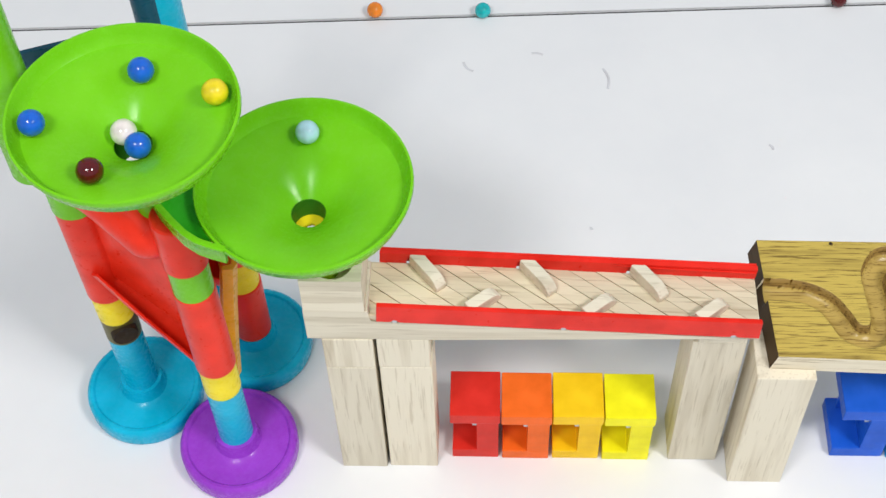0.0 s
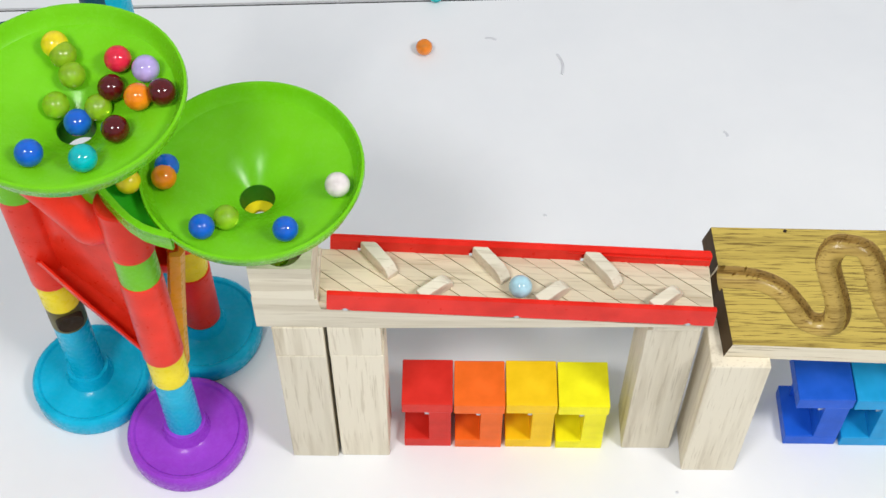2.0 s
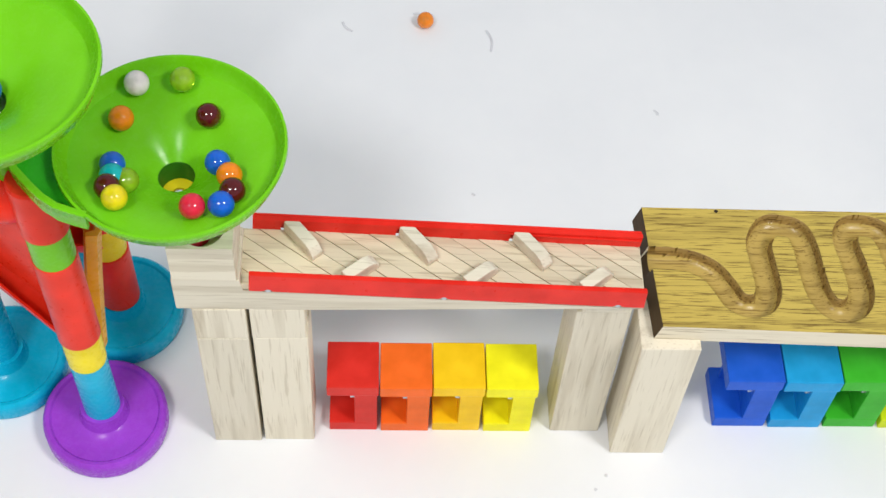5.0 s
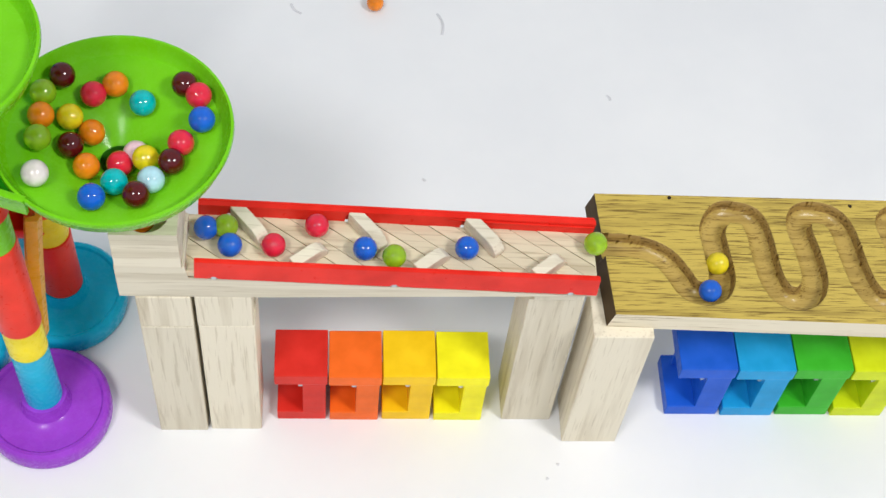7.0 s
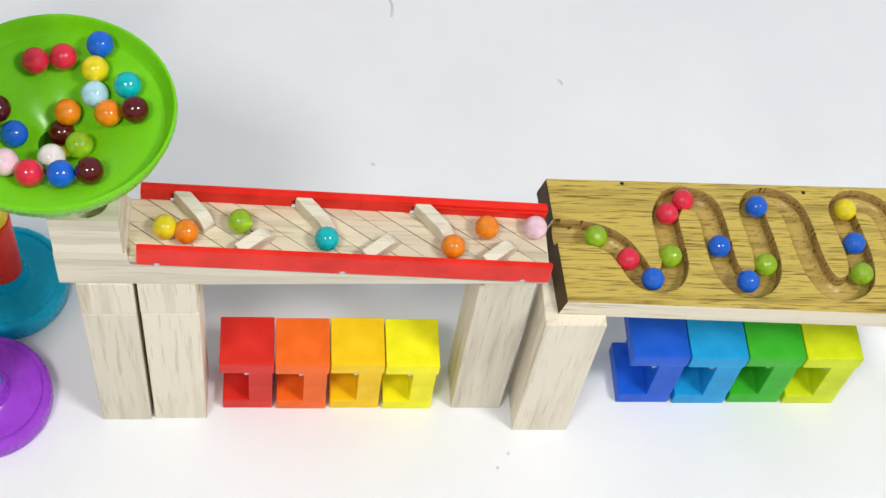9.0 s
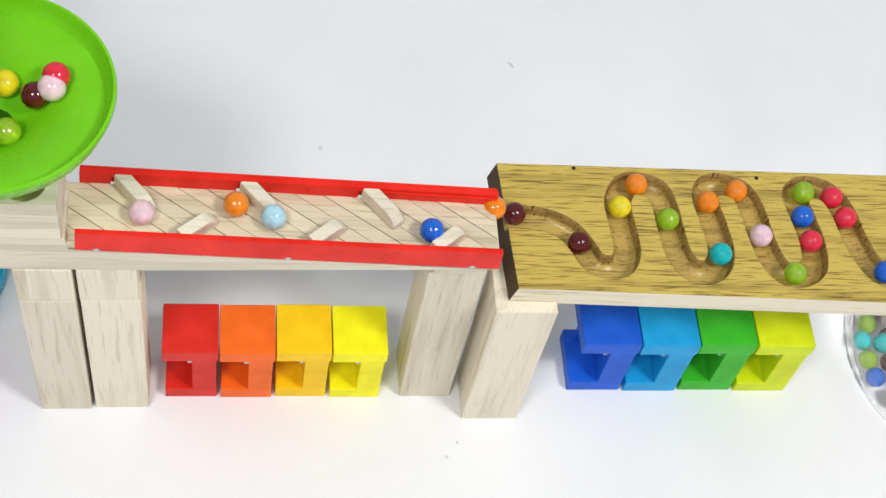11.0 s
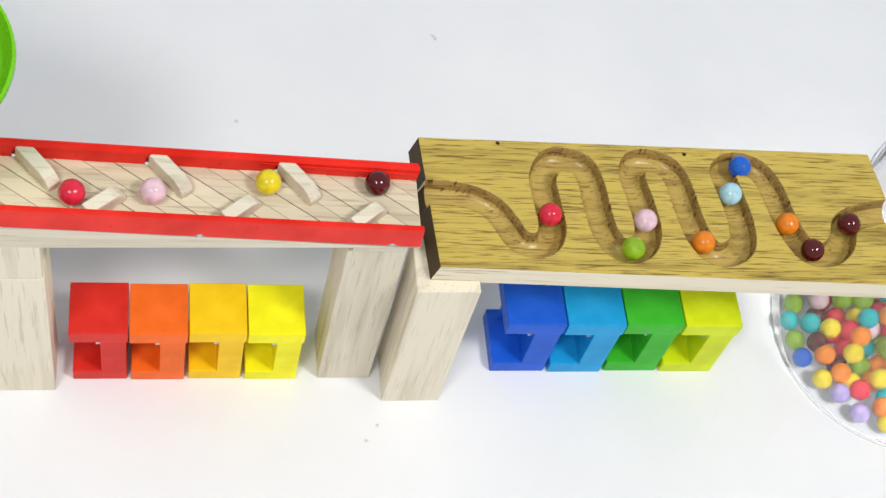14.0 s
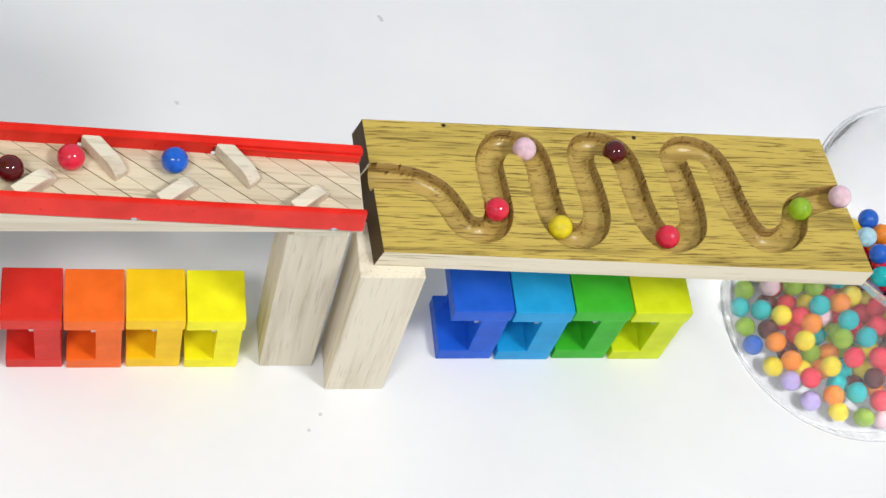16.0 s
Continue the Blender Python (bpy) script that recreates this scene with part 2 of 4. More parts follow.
def ramp_track():
    thing = empty("marble_ramp", RAMP, "wooden zigzag ramp with red side rails and slanted pegs", "marble run")
    part("bed", bm_box(-0.012, RLEN, RY0 - 0.001, RY1 + 0.001, -0.0065, -0.0016, 0.0004), wood_cream_x, thing)
    # diagonal planks clipped to the channel
    w, gap, k = 0.0168, 0.0010, 0
    x = -0.045
    while x < RLEN + 0.01:
        a, b = x, x + w - gap
        run = 1.45 * (RY1 - RY0)
        poly = [(a, RY1), (b, RY1), (b + run, RY0), (a + run, RY0)]
        lo, hi = -0.010, RLEN - 0.001
        def clip(pts, lim, sg):
            res = []
            for i in range(len(pts)):
                p, q = pts[i], pts[(i + 1) % len(pts)]
                ip, iq = sg * (p[0] - lim) >= 0, sg * (q[0] - lim) >= 0
                if ip:
                    res.append(p)
                if ip != iq:
                    f = (lim - p[0]) / (q[0] - p[0])
                    res.append((lim, p[1] + f * (q[1] - p[1])))
            return res
        out = clip(clip(poly, lo, 1), hi, -1)
        if len(out) > 2:
            part("plank", bm_prism(out, -0.0016, 0.0 + 0.0003 * (k % 2)), wood_cream_x, thing)
        k += 1
        x += w
    FAR_PEGS, NEAR_PEGS = (0.0235, 0.0938, 0.1645), (0.0585, 0.1315, 0.2025)

    def rail(y0, y1, outline, name="side_rail", lab="glossy red painted rail", bev=0.0007):
        bm = bm_prism(outline, -y1, -y0, bev=bev)
        bmesh.ops.transform(bm, matrix=pose(0, 0, 0, 90), verts=bm.verts)
        part(name, bm, red_rail, thing, lab)
    # the near rail has half-round screw recesses in its foot, the far one slots for the pegs
    lo, hi = -0.0048, 0.0128
    foot = [(0.001, lo)]
    for xs in (0.0125, 0.1185, 0.2255):
        foot += [(xs - 0.0030 * math.cos(a), lo + 0.0034 * math.sin(a)) for a in np.linspace(0, math.pi, 9)]
    rail(RY0 - 0.0035, RY0 - 0.0002, foot + [(RLEN - 0.0005, lo), (RLEN - 0.002, hi), (0.001, hi)])
    lo, hi = -0.0030, 0.0100
    foot = [(0.001, lo)]
    for xs in FAR_PEGS:
        foot += [(xs - 0.0055, lo), (xs - 0.0050, 0.0066), (xs + 0.0045, 0.0066), (xs + 0.0095, lo)]
    rail(RY1 + 0.0002, RY1 + 0.0035, foot + [(RLEN - 0.0005, lo), (RLEN - 0.0005, hi), (0.001, hi)], bev=0.0)
    rail(RY1 + 0.0036, RY1 + 0.0052, [(0.001, -0.003), (RLEN - 0.001, -0.003), (RLEN - 0.001, 0.0103), (0.001, 0.0103)], "rail_backing", "")
    rail(RY1 - 0.0010, RY1, [(0.176, 0.0068), (RLEN - 0.001, 0.0058), (RLEN - 0.001, 0.0078), (0.150, 0.0088)], "rail_lip", "")
    rail(RY0, RY0 + 0.0012, [(0.140, 0.0098), (RLEN - 0.002, 0.0082), (RLEN - 0.002, 0.0106), (0.140, 0.0099)], "rail_lip", "", 0.0)
    for xs in (0.0125, 0.1185, 0.2255):
        bm = bm_lathe([(0, 0.0012), (0.0016, 0.001), (0.0022, 0.0), (0.0022, -0.002), (0, -0.002)], 14)
        bmesh.ops.transform(bm, matrix=pose(xs, RY0 - 0.0022, -0.0040, 90), verts=bm.verts)
        part("screw", bm, metal, thing, "small steel screw head")
    def peg(x, y, ang, ln, wd, h):
        """A slanted peg whose free end is cut down to a low rounded nose."""
        side = [(-0.001, 0.0), (ln, 0.0), (ln, h * 0.45), (ln - 0.004, h * 0.86), (ln - 0.008, h), (-0.001, h)]
        bm = bm_prism(side, -wd / 2, wd / 2, bev=0.0009)
        bmesh.ops.transform(bm, matrix=pose(x, y, 0.0003, 0, 0, ang) @ pose(0, 0, 0, 90), verts=bm.verts)
        part("peg", bm, wood_pale_x, thing, "slanted pale wooden peg")
    for x in FAR_PEGS:
        peg(x, RY1 + 0.0015, -50, 0.0275, 0.0080, 0.0095)
    for x in NEAR_PEGS:
        peg(x, RY0 + 0.002, 40, 0.0232, 0.0076, 0.0100)


ramp_track()

# ---- grooved board ----
BC = [(0.2095, 0.0838), (0.5075, 0.0825), (0.5185, -0.0160), (0.2150, -0.0077)]
BZ0, BZ1, BT = 0.1640, 0.1610, 0.0160
GROOVE = [(0.2060, 0.0446), (0.2340, 0.0425), (0.2496, 0.0350), (0.2579, 0.0232), (0.2632, 0.0130), (0.2716, 0.0085), (0.2815, 0.0110),
          (0.2862, 0.0219), (0.2851, 0.0416), (0.2847, 0.0576), (0.2920, 0.0700), (0.3015, 0.0710), (0.3112, 0.0670), (0.3151, 0.0544),
          (0.3166, 0.0344), (0.3190, 0.0187), (0.3248, 0.0085), (0.3346, 0.0058), (0.3430, 0.0114), (0.3467, 0.0233), (0.3450, 0.0433),
          (0.3426, 0.0594), (0.3462, 0.0700), (0.3559, 0.0722), (0.3665, 0.0680), (0.3719, 0.0564), (0.3752, 0.0320), (0.3789, 0.0161),
          (0.3858, 0.0060), (0.3962, 0.0050), (0.4060, 0.0125), (0.4081, 0.0288), (0.4055, 0.0492), (0.4033, 0.0635), (0.4077, 0.0700),
          (0.4162, 0.0718), (0.4268, 0.0675), (0.4336, 0.0544), (0.4373, 0.0338), (0.4421, 0.0176), (0.4495, 0.0070), (0.4616, 0.0060),
          (0.4723, 0.0142), (0.4800, 0.0297), (0.5018, 0.0376), (0.5248, 0.0405)]


def smooth_path(pts, step=0.0015):
    """A Catmull-Rom line through the points at even steps."""
    p = np.array(pts)
    p = np.vstack([2 * p[0] - p[1], p, 2 * p[-1] - p[-2]])
    out = []
    for i in range(1, len(p) - 2):
        for u in np.linspace(0, 1, 12, endpoint=False):
            a, b, c, d = p[i - 1], p[i], p[i + 1], p[i + 2]
            out.append(0.5 * (2 * b + (c - a) * u + (2 * a - 5 * b + 4 * c - d) * u * u + (3 * b - a - 3 * c + d) * u ** 3))
    out.append(p[-2])
    out = np.array(out)
    s = np.r_[0, np.cumsum(np.linalg.norm(np.diff(out, axis=0), axis=1))]
    q = np.arange(0, s[-1], step)
    return np.stack([np.interp(q, s, out[:, k]) for k in range(out.shape[1])], 1)


GPATH = smooth_path(GROOVE)
GR, GD = 0.0086, 0.0104


def board_z(x):
    return BZ0 + (BZ1 - BZ0) * (x - 0.21) / 0.3


def grooved_board():
    thing = empty("grooved_board", pose(0, 0, 0), "oiled oak board with a winding marble groove", "marble run")
    nu, nv = 420, 140
    u = np.linspace(0, 1, nu + 1)[None, :, None]
    v = np.linspace(0, 1, nv + 1)[:, None, None]
    bl, br, fr, fl = (np.array(c) for c in BC)
    xy = (fl * (1 - u) + fr * u) * (1 - v) + (bl * (1 - u) + br * u) * v
    flat = xy.reshape(-1, 2)
    d2, near = np.full(len(flat), 1.0), np.zeros((len(flat), 2))
    for g in smooth_path(GROOVE, 0.0008):
        e2 = ((flat - g) ** 2).sum(1)
        near[e2 < d2] = g
        d2 = np.minimum(d2, e2)
    d = np.sqrt(d2)
    edge = (u * (1 - u) * v * (1 - v)).reshape(-1) > 0
    for ring in (GR, GR - 0.0017):      # the lip and the dark wall line follow the groove exactly
        on = (np.abs(d - ring) < 0.00045) & edge
        flat[on] = near[on] + (flat[on] - near[on]) / d[on][:, None] * ring
        d[on] = ring
    depth = np.where(d < GR - 1e-6, GD * np.sqrt(np.clip(1 - (d / GR) ** 2, 0, 1)) ** 0.7, 0)
    dist = d
    z = BZ0 + (BZ1 - BZ0) * (flat[:, 0] - 0.21) / 0.3 - depth
    verts = np.c_[flat, z].tolist()
    W = nu + 1
    faces = [(j * W + i, j * W + i + 1, (j + 1) * W + i + 1, (j + 1) * W + i) for j in range(nv) for i in range(nu)]
    rim = [i for i in range(nu)] + [j * W + nu for j in range(nv)] + [nv * W + i for i in range(nu, 0, -1)] + [j * W for j in range(nv, 0, -1)]
    top = bpy.data.meshes.new("top")
    n_rim = 2 * nu + nv - 1
    verts2 = [verts[i] for i in rim]
    low = [(x - (0.0038 if i == 0 or i > n_rim else 0.0), y, board_z(x) - BT) for i, (x, y, _) in enumerate(verts2)]
    top.from_pydata(verts, [], faces)
    top.materials.append(wood_board)
    for p in top.polygons:
        p.use_smooth = True
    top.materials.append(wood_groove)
    top.materials.append(wood_wall_shaded)
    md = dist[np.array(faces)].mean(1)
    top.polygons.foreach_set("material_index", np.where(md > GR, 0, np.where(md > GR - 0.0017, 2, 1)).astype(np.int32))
    ob = new("top", top)
    ob.parent = thing
    n = len(rim)
    side = bpy.data.meshes.new("edge")
    side.from_pydata(verts2 + low, [], [(i, (i + 1) % n, n + (i + 1) % n, n + i) for i in range(n)] + [tuple(range(2 * n - 1, n - 1, -1))])
    side.materials.append(wood_edge)
    side.materials.append(wood_end_shaded)
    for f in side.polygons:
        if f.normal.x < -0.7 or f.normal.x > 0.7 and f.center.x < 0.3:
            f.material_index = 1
    ob = new("edge", side)
    ob.parent = thing
    ob["label"] = "paler sawn edge and underside"
    for x, y in ((0.2590, 0.0816), (0.3800, 0.0778)):
        bm = bm_lathe([(0, 0.0006), (0.0009, 0.0005), (0.0014, 0.0), (0.0014, -0.001), (0, -0.001)], 12)
        bmesh.ops.transform(bm, matrix=pose(x, y, board_z(x)), verts=bm.verts)
        part("nail_head", bm, black_hole, thing, "small dark nail head")
    return thing


grooved_board()


# ---- coloured blocks ----
def toy_block(x, y, mat, label, w=0.0368, d=0.0350, h=0.0640):
    """A bracket-shaped block: floor plate, upright and overhanging cap, open towards one side."""
    thing = empty("toy_block", pose(x, y, 0), label, "toy block", "coloured blocks")
    hz, hw, fl = h * 0.81, w * 0.52, h * 0.18
    part("floor_plate", bm_box(0.0012, w - 0.0018, 0.0, d * 1.14, 0, fl, 0.0008), mat, thing)
    part("upright", bm_box(hw, w - 0.0020, 0.0001, d, fl - 0.0008, hz + 0.0008, 0.0006), mat, thing)
    # hidden web, added to keep light out of the opening
    part("light_blocking_web", bm_box(0.0080, hw + 0.0005, d - 0.0035, d - 0.0005, fl - 0.0005, hz + 0.0005, 0.0004), mat, thing)
    part("cap", bm_box(0.0002, w - 0.0008, -0.0004, d + 0.001, hz, h, 0.0009), mat, thing)
    part("clip", bm_box(hw - 0.0030, hw + 0.0004, 0.0035, 0.0065, hz - 0.0095, hz - 0.0030, 0.0004), metal, thing, "tiny pale clip on the upright")
    return thing


def colours(name, col):
    return plastic(name, col, 0.35, coat=0.15)


SET1 = [("red", (0.66, 0.022, 0.012)), ("orange", (0.88, 0.14, 0.010)), ("amber_yellow", (0.93, 0.56, 0.004)), ("lemon_yellow", (0.90, 0.82, 0.006))]
SET2 = [("royal_blue", (0.008, 0.10, 0.60)), ("sky_blue", (0.008, 0.32, 0.66)), ("grass_green", (0.04, 0.44, 0.02)), ("lime_yellow", (0.62, 0.72, 0.006))]
for i, (n, c) in enumerate(SET1):
    toy_block(0.0014 + i * 0.0366, 0.0015 - 0.0006 * (i % 2), colours(n + "_block", c), n.replace("_", " ") + " plastic block with a square opening in a row")
for i, (n, c) in enumerate(SET2):
    toy_block(0.2782 + i * 0.0406, 0.0062 - 0.0008 * (i % 2), colours(n + "_block", c), n.replace("_", " ") + " plastic block with a square opening, under the board", w=0.0408, h=0.0680, d=0.037)


# ---- funnel tower ----
def dish_z(r, rim, depth):
    """The funnel's inner surface: nearly flat outside, steep at the outlet."""
    u = min(max((rim - 0.0045 - r) / (rim - 0.015), 0.0), 1.0)
    return -0.0085 - (depth - 0.0085) * u ** 1.8


def funnel_profile(r, depth, hole, stem):
    t = 0.0022
    radii = [r - 0.0045 - (r - 0.015) * i / 14 for i in range(15)]
    inner = [(r, 0.0), (r - 0.0012, -0.003), (r - 0.0026, -0.0065)] + [(q, dish_z(q, r, depth)) for q in radii] + [(hole * 0.97, -depth - 0.002), (hole * 0.95, -depth - stem)]
    outer = [(hole * 0.95 + t, -depth - stem), (hole + t, -depth - 0.003)] + [(q + 0.0015, dish_z(q, r, depth) - t * 1.4) for q in radii[-3::-2]] + [
        (r - 0.001, -0.0100), (r + 0.001, -0.004), (r + 0.0024, -0.0012), (r + 0.0020, 0.0010), (r + 0.0006, 0.0012)]
    return inner + outer


FA, FB = (-0.1630, -0.0005, 0.3950), (-0.0785, 0.0205, 0.3070)
RA, RB, DA, DB = 0.0600, 0.0618, 0.0290, 0.0300


def funnel_tower():
    thing = empty("funnel_tower", pose(0, 0, 0), "lime green funnels on red, yellow and teal plastic tube legs", "marble run")
    for (cx, cy, cz), r, dep, stem in ((FA, RA, DA, 0.02), (FB, RB, DB, 0.028)):
        bm = bm_lathe(funnel_profile(r, dep, 0.0118, stem), 72, closed=True)
        bmesh.ops.transform(bm, matrix=pose(cx, cy, cz), verts=bm.verts)
        part("funnel", bm, green, thing, "wide lime green funnel dish", smooth=True)
    # yellow collar inside the lower outlet
    bm = bm_lathe([(0.0100, 0), (0.0100, 0.003), (0.0040, 0.002), (0.0040, 0)], 32, closed=True)
    bmesh.ops.transform(bm, matrix=pose(FB[0], FB[1], FB[2] - DB - 0.018), verts=bm.verts)
    part("outlet_collar", bm, yellow, thing, "yellow ring inside the outlet")
    # added dark linings that stand for the shade in both outlets
    for cx, cy, cz in ((FA[0], FA[1], FA[2] - DA - 0.0195), (FB[0], FB[1], FB[2] - DB - 0.0270)):
        bm = bm_lathe([(0.0109, 0), (0.0109, 0.0185), (0.0102, 0.0185), (0.0102, 0)], 32, closed=True)
        bmesh.ops.transform(bm, matrix=pose(cx, cy, cz + (0.008 if cz < 0.3 else 0)), verts=bm.verts)
        part("outlet_shade_lining", bm, throat_shade, thing, "dark green lining added as shade in the outlet", smooth=True)
    # inlet trough feeding the lower funnel
    arc = [radians(180 + 18 * i) for i in range(11)]
    sec = [(0.0130 * math.cos(q), 0.0130 * math.sin(q)) for q in arc] + [(0.0112 * math.cos(q), 0.0112 * math.sin(q)) for q in reversed(arc)]
    rim_b = [(FB[0] + (RB + 0.0006) * math.cos(radians(q)), FB[1] + (RB + 0.0006) * math.sin(radians(q))) for q in range(160, 232, 6)]
    outer = [(-0.1355, -0.0220), (-0.1440, -0.0160), (-0.1517, -0.0081), (-0.1603, 0.0017), (-0.1661, 0.0105), (-0.1690, 0.0230), (-0.1610, 0.0360), (-0.1480, 0.0420)]
    part("inlet_trough", bm_prism(rim_b + outer, 0.2955, 0.2980), green_shaded, thing, "green trough feeding the lower funnel, coloured as in shade")
    lip = [(-0.0012, -0.0120), (0.0012, -0.0120), (0.0012, -0.0020), (0.0020, -0.0008), (0.0020, 0.0008), (0.0, 0.0014), (-0.0020, 0.0008), (-0.0020, -0.0008), (-0.0012, -0.0020)]
    way = [(-0.1190, -0.0276)] + [(-0.1270, -0.0252)] + outer
    part("inlet_rim", bm_sweep(lip, [(p[0], p[1], 0.3070) for p in way]), green, thing, "lime green rolled rim of the trough", True)

    def tube(x, y, z0, z1, r, mat, name="tube", lab="", lean=None):
        t = 0.0018
        bm = bm_lathe([(r, 0), (r, z1 - z0 - 0.001), (r - 0.0008, z1 - z0), (r - t, z1 - z0), (r - t, 0)], 36, closed=True)
        bmesh.ops.transform(bm, matrix=pose(x, y, z0), verts=bm.verts)
        return part(name, bm, mat, thing, lab, smooth=True)

    def foot(x, y, mat, lab):
        bm = bm_lathe([(0, 0), (0.0410, 0), (0.0428, 0.0015), (0.0434, 0.004), (0.0434, 0.0145), (0.0426, 0.0172), (0.0408, 0.0186), (0.0385, 0.0182), (0.0370, 0.0165),
                       (0.0300, 0.0160), (0.0220, 0.0168), (0.0175, 0.0195), (0.0158, 0.0240), (0.0150, 0.0300), (0, 0.0300)], 64)
        bmesh.ops.transform(bm, matrix=pose(x, y, 0), verts=bm.verts)
        part("foot", bm, mat, thing, lab, smooth=True)

    lx, ly, mx, my, rx, ry = -0.2313, 0.0500, -0.1550, 0.0050, -0.1520, 0.0950
    foot(lx, ly, teal, "round teal plastic foot")
    foot(mx, my, purple, "round purple plastic foot")
    foot(rx, ry, teal, "round teal plastic foot")
    tube(mx, my, 0.018, 0.0970, 0.0124, teal, lab="teal tube section")
    tube(mx, my, 0.0965, 0.1290, 0.0128, yellow, lab="yellow tube section")
    tube(mx, my, 0.1285, 0.2200, 0.0136, red, lab="red tube section")
    tube(mx, my, 0.2195, 0.2500, 0.0130, green, lab="green tube section")
    tube(mx, my, 0.2495, 0.2950, 0.0142, red, lab="red tube section")
    bm = bm_lathe([(0, 0), (0.0137, 0), (0.0130, 0.0012), (0, 0.0014)], 32)
    bmesh.ops.transform(bm, matrix=pose(mx, my, 0.2942), verts=bm.verts)
    part("tube_cap", bm, red, thing, "red lid on the tube")
    tube(-0.1700, 0.0200, 0.2700, 0.3150, 0.0105, green, lab="short green tube stub under the upper funnel")
    tube(lx, ly, 0.018, 0.0950, 0.0124, teal, lab="teal tube section")
    tube(lx, ly, 0.0945, 0.1210, 0.0127, olive, lab="dark olive tube section with opening")
    # closed disc; the opening's inner shade is only its near-black colour
    bm = bm_lathe([(0, 0.0016), (0.0076, 0.0016), (0.0088, 0.0022), (0.0094, 0.0010), (0.0094, -0.004), (0, -0.004)], 28)
    bmesh.ops.transform(bm, matrix=pose(lx + 0.0055, ly - 0.0112, 0.1080, 0, 0, 26) @ pose(0, 0, 0, 90), verts=bm.verts)
    part("port", bm, black_hole, thing, "dark disc standing for the shaded round opening in the tube", True)
    tube(lx, ly, 0.1205, 0.1510, 0.0130, yellow, lab="yellow tube section")
    tube(lx, ly, 0.1505, 0.2480, 0.0142, red, lab="red tube section")
    tube(lx, ly, 0.2475, 0.2980, 0.0150, green, lab="green tube section")
    tube(rx, ry, 0.018, 0.0300, 0.0132, teal, lab="teal tube section")
    tube(rx, ry, 0.0295, 0.0930, 0.0142, red, lab="red tube section")
    tube(rx, ry, 0.0925, 0.1280, 0.0132, yellow, lab="yellow tube section")
    tube(rx, ry, 0.1275, 0.2600, 0.0138, red, lab="red tube section")
    # sloping red troughs between the legs
    sr = [(q * 0.92, u * 1.1) for q, u in sec]
    part("red_trough", bm_sweep(sr, [(-0.2220, 0.0420, 0.192), (-0.2100, 0.0370, 0.176), (-0.1950, 0.0310, 0.157), (-0.1740, 0.0220, 0.135), (-0.1620, 0.0150, 0.127)]), red, thing, "sloping red plastic trough", True)
    pipe = [(0.0175 * math.cos(q), 0.0185 * math.sin(q)) for q in np.linspace(0, 2 * math.pi, 29)[:-1]]
    part("red_elbow", bm_sweep(pipe, [(-0.2130, 0.0370, 0.287), (-0.2040, 0.0320, 0.284), (-0.1940, 0.0260, 0.279), (-0.1840, 0.0200, 0.273), (-0.1750, 0.0145, 0.267)]), red, thing, "wide red plastic pipe under the upper funnel", True)
    bm = bmesh.new()
    bmesh.ops.create_uvsphere(bm, u_segments=28, v_segments=16, radius=0.0178, matrix=pose(-0.1752, 0.0146, 0.2671))
    part("pipe_end", bm, red, thing, "rounded end of the red pipe", True)
    part("red_trough", bm_sweep(sr, [(-0.222, 0.060, 0.170), (-0.200, 0.070, 0.150), (-0.176, 0.082, 0.130), (-0.156, 0.092, 0.112)]), red, thing, "sloping red plastic trough", True)
    part("red_trough", bm_sweep(sr, [(-0.150, 0.020, 0.262), (-0.150, 0.045, 0.245), (-0.150, 0.070, 0.228), (-0.152, 0.092, 0.212)]), red, thing, "sloping red plastic trough", True)
    def panel(p0, p1, tops, feet, t=0.0022):
        bm = bmesh.new()
        n = Vector((p1[1] - p0[1], p0[0] - p1[0], 0)).normalized() * t / 2
        vs = [bm.verts.new((p[0] + n.x * sg, p[1] + n.y * sg, z)) for sg in (-1, 1) for p, z in ((p0, tops[0]), (p1, tops[1]), (p1, feet[1]), (p0, feet[0]))]
        for q in ((0, 1, 2, 3), (7, 6, 5, 4), (0, 4, 5, 1), (1, 5, 6, 2), (2, 6, 7, 3), (3, 7, 4, 0)):
            bm.faces.new([vs[i] for i in q])
        bmesh.ops.bevel(bm, geom=list(bm.edges), offset=0.0006, segments=1, affect="EDGES")
        part("red_panel", bm, red, thing, "upright red plastic panel")
    panel((-0.2240, 0.0450), (-0.1640, 0.0160), (0.274, 0.262), (0.178, 0.140))
    bar = [(-0.0095, -0.003), (-0.0060, -0.006), (0.0060, -0.006), (0.0095, -0.003), (0.0095, 0.004), (0.0075, 0.004), (0.0065, -0.002), (-0.0065, -0.002), (-0.0075, 0.004), (-0.0095, 0.004)]
    bar = [(q * 1.5, u) for q, u in bar]
    part("amber_trough", bm_sweep(bar, [(-0.1400, 0.0420, 0.205), (-0.1465, 0.0410, 0.160), (-0.1520, 0.0395, 0.115), (-0.1560, 0.0385, 0.072)]), orange_amber, thing, "steep amber plastic trough")
    # parts behind the upper funnel
    tube(-0.1713, 0.1250, 0.0, 0.420, 0.0145, teal, lab="tall teal tube behind the upper funnel")
    # thin dark tube added as the shadow on the teal tube's left
    tube(-0.1750, 0.1150, 0.300, 0.420, 0.0085, teal_dark, lab="dark teal strip standing for shadow on the tall tube")
    plate = [(-0.0015, -0.0350), (0.0015, -0.0350), (0.0015, 0.0), (-0.0015, 0.0)]
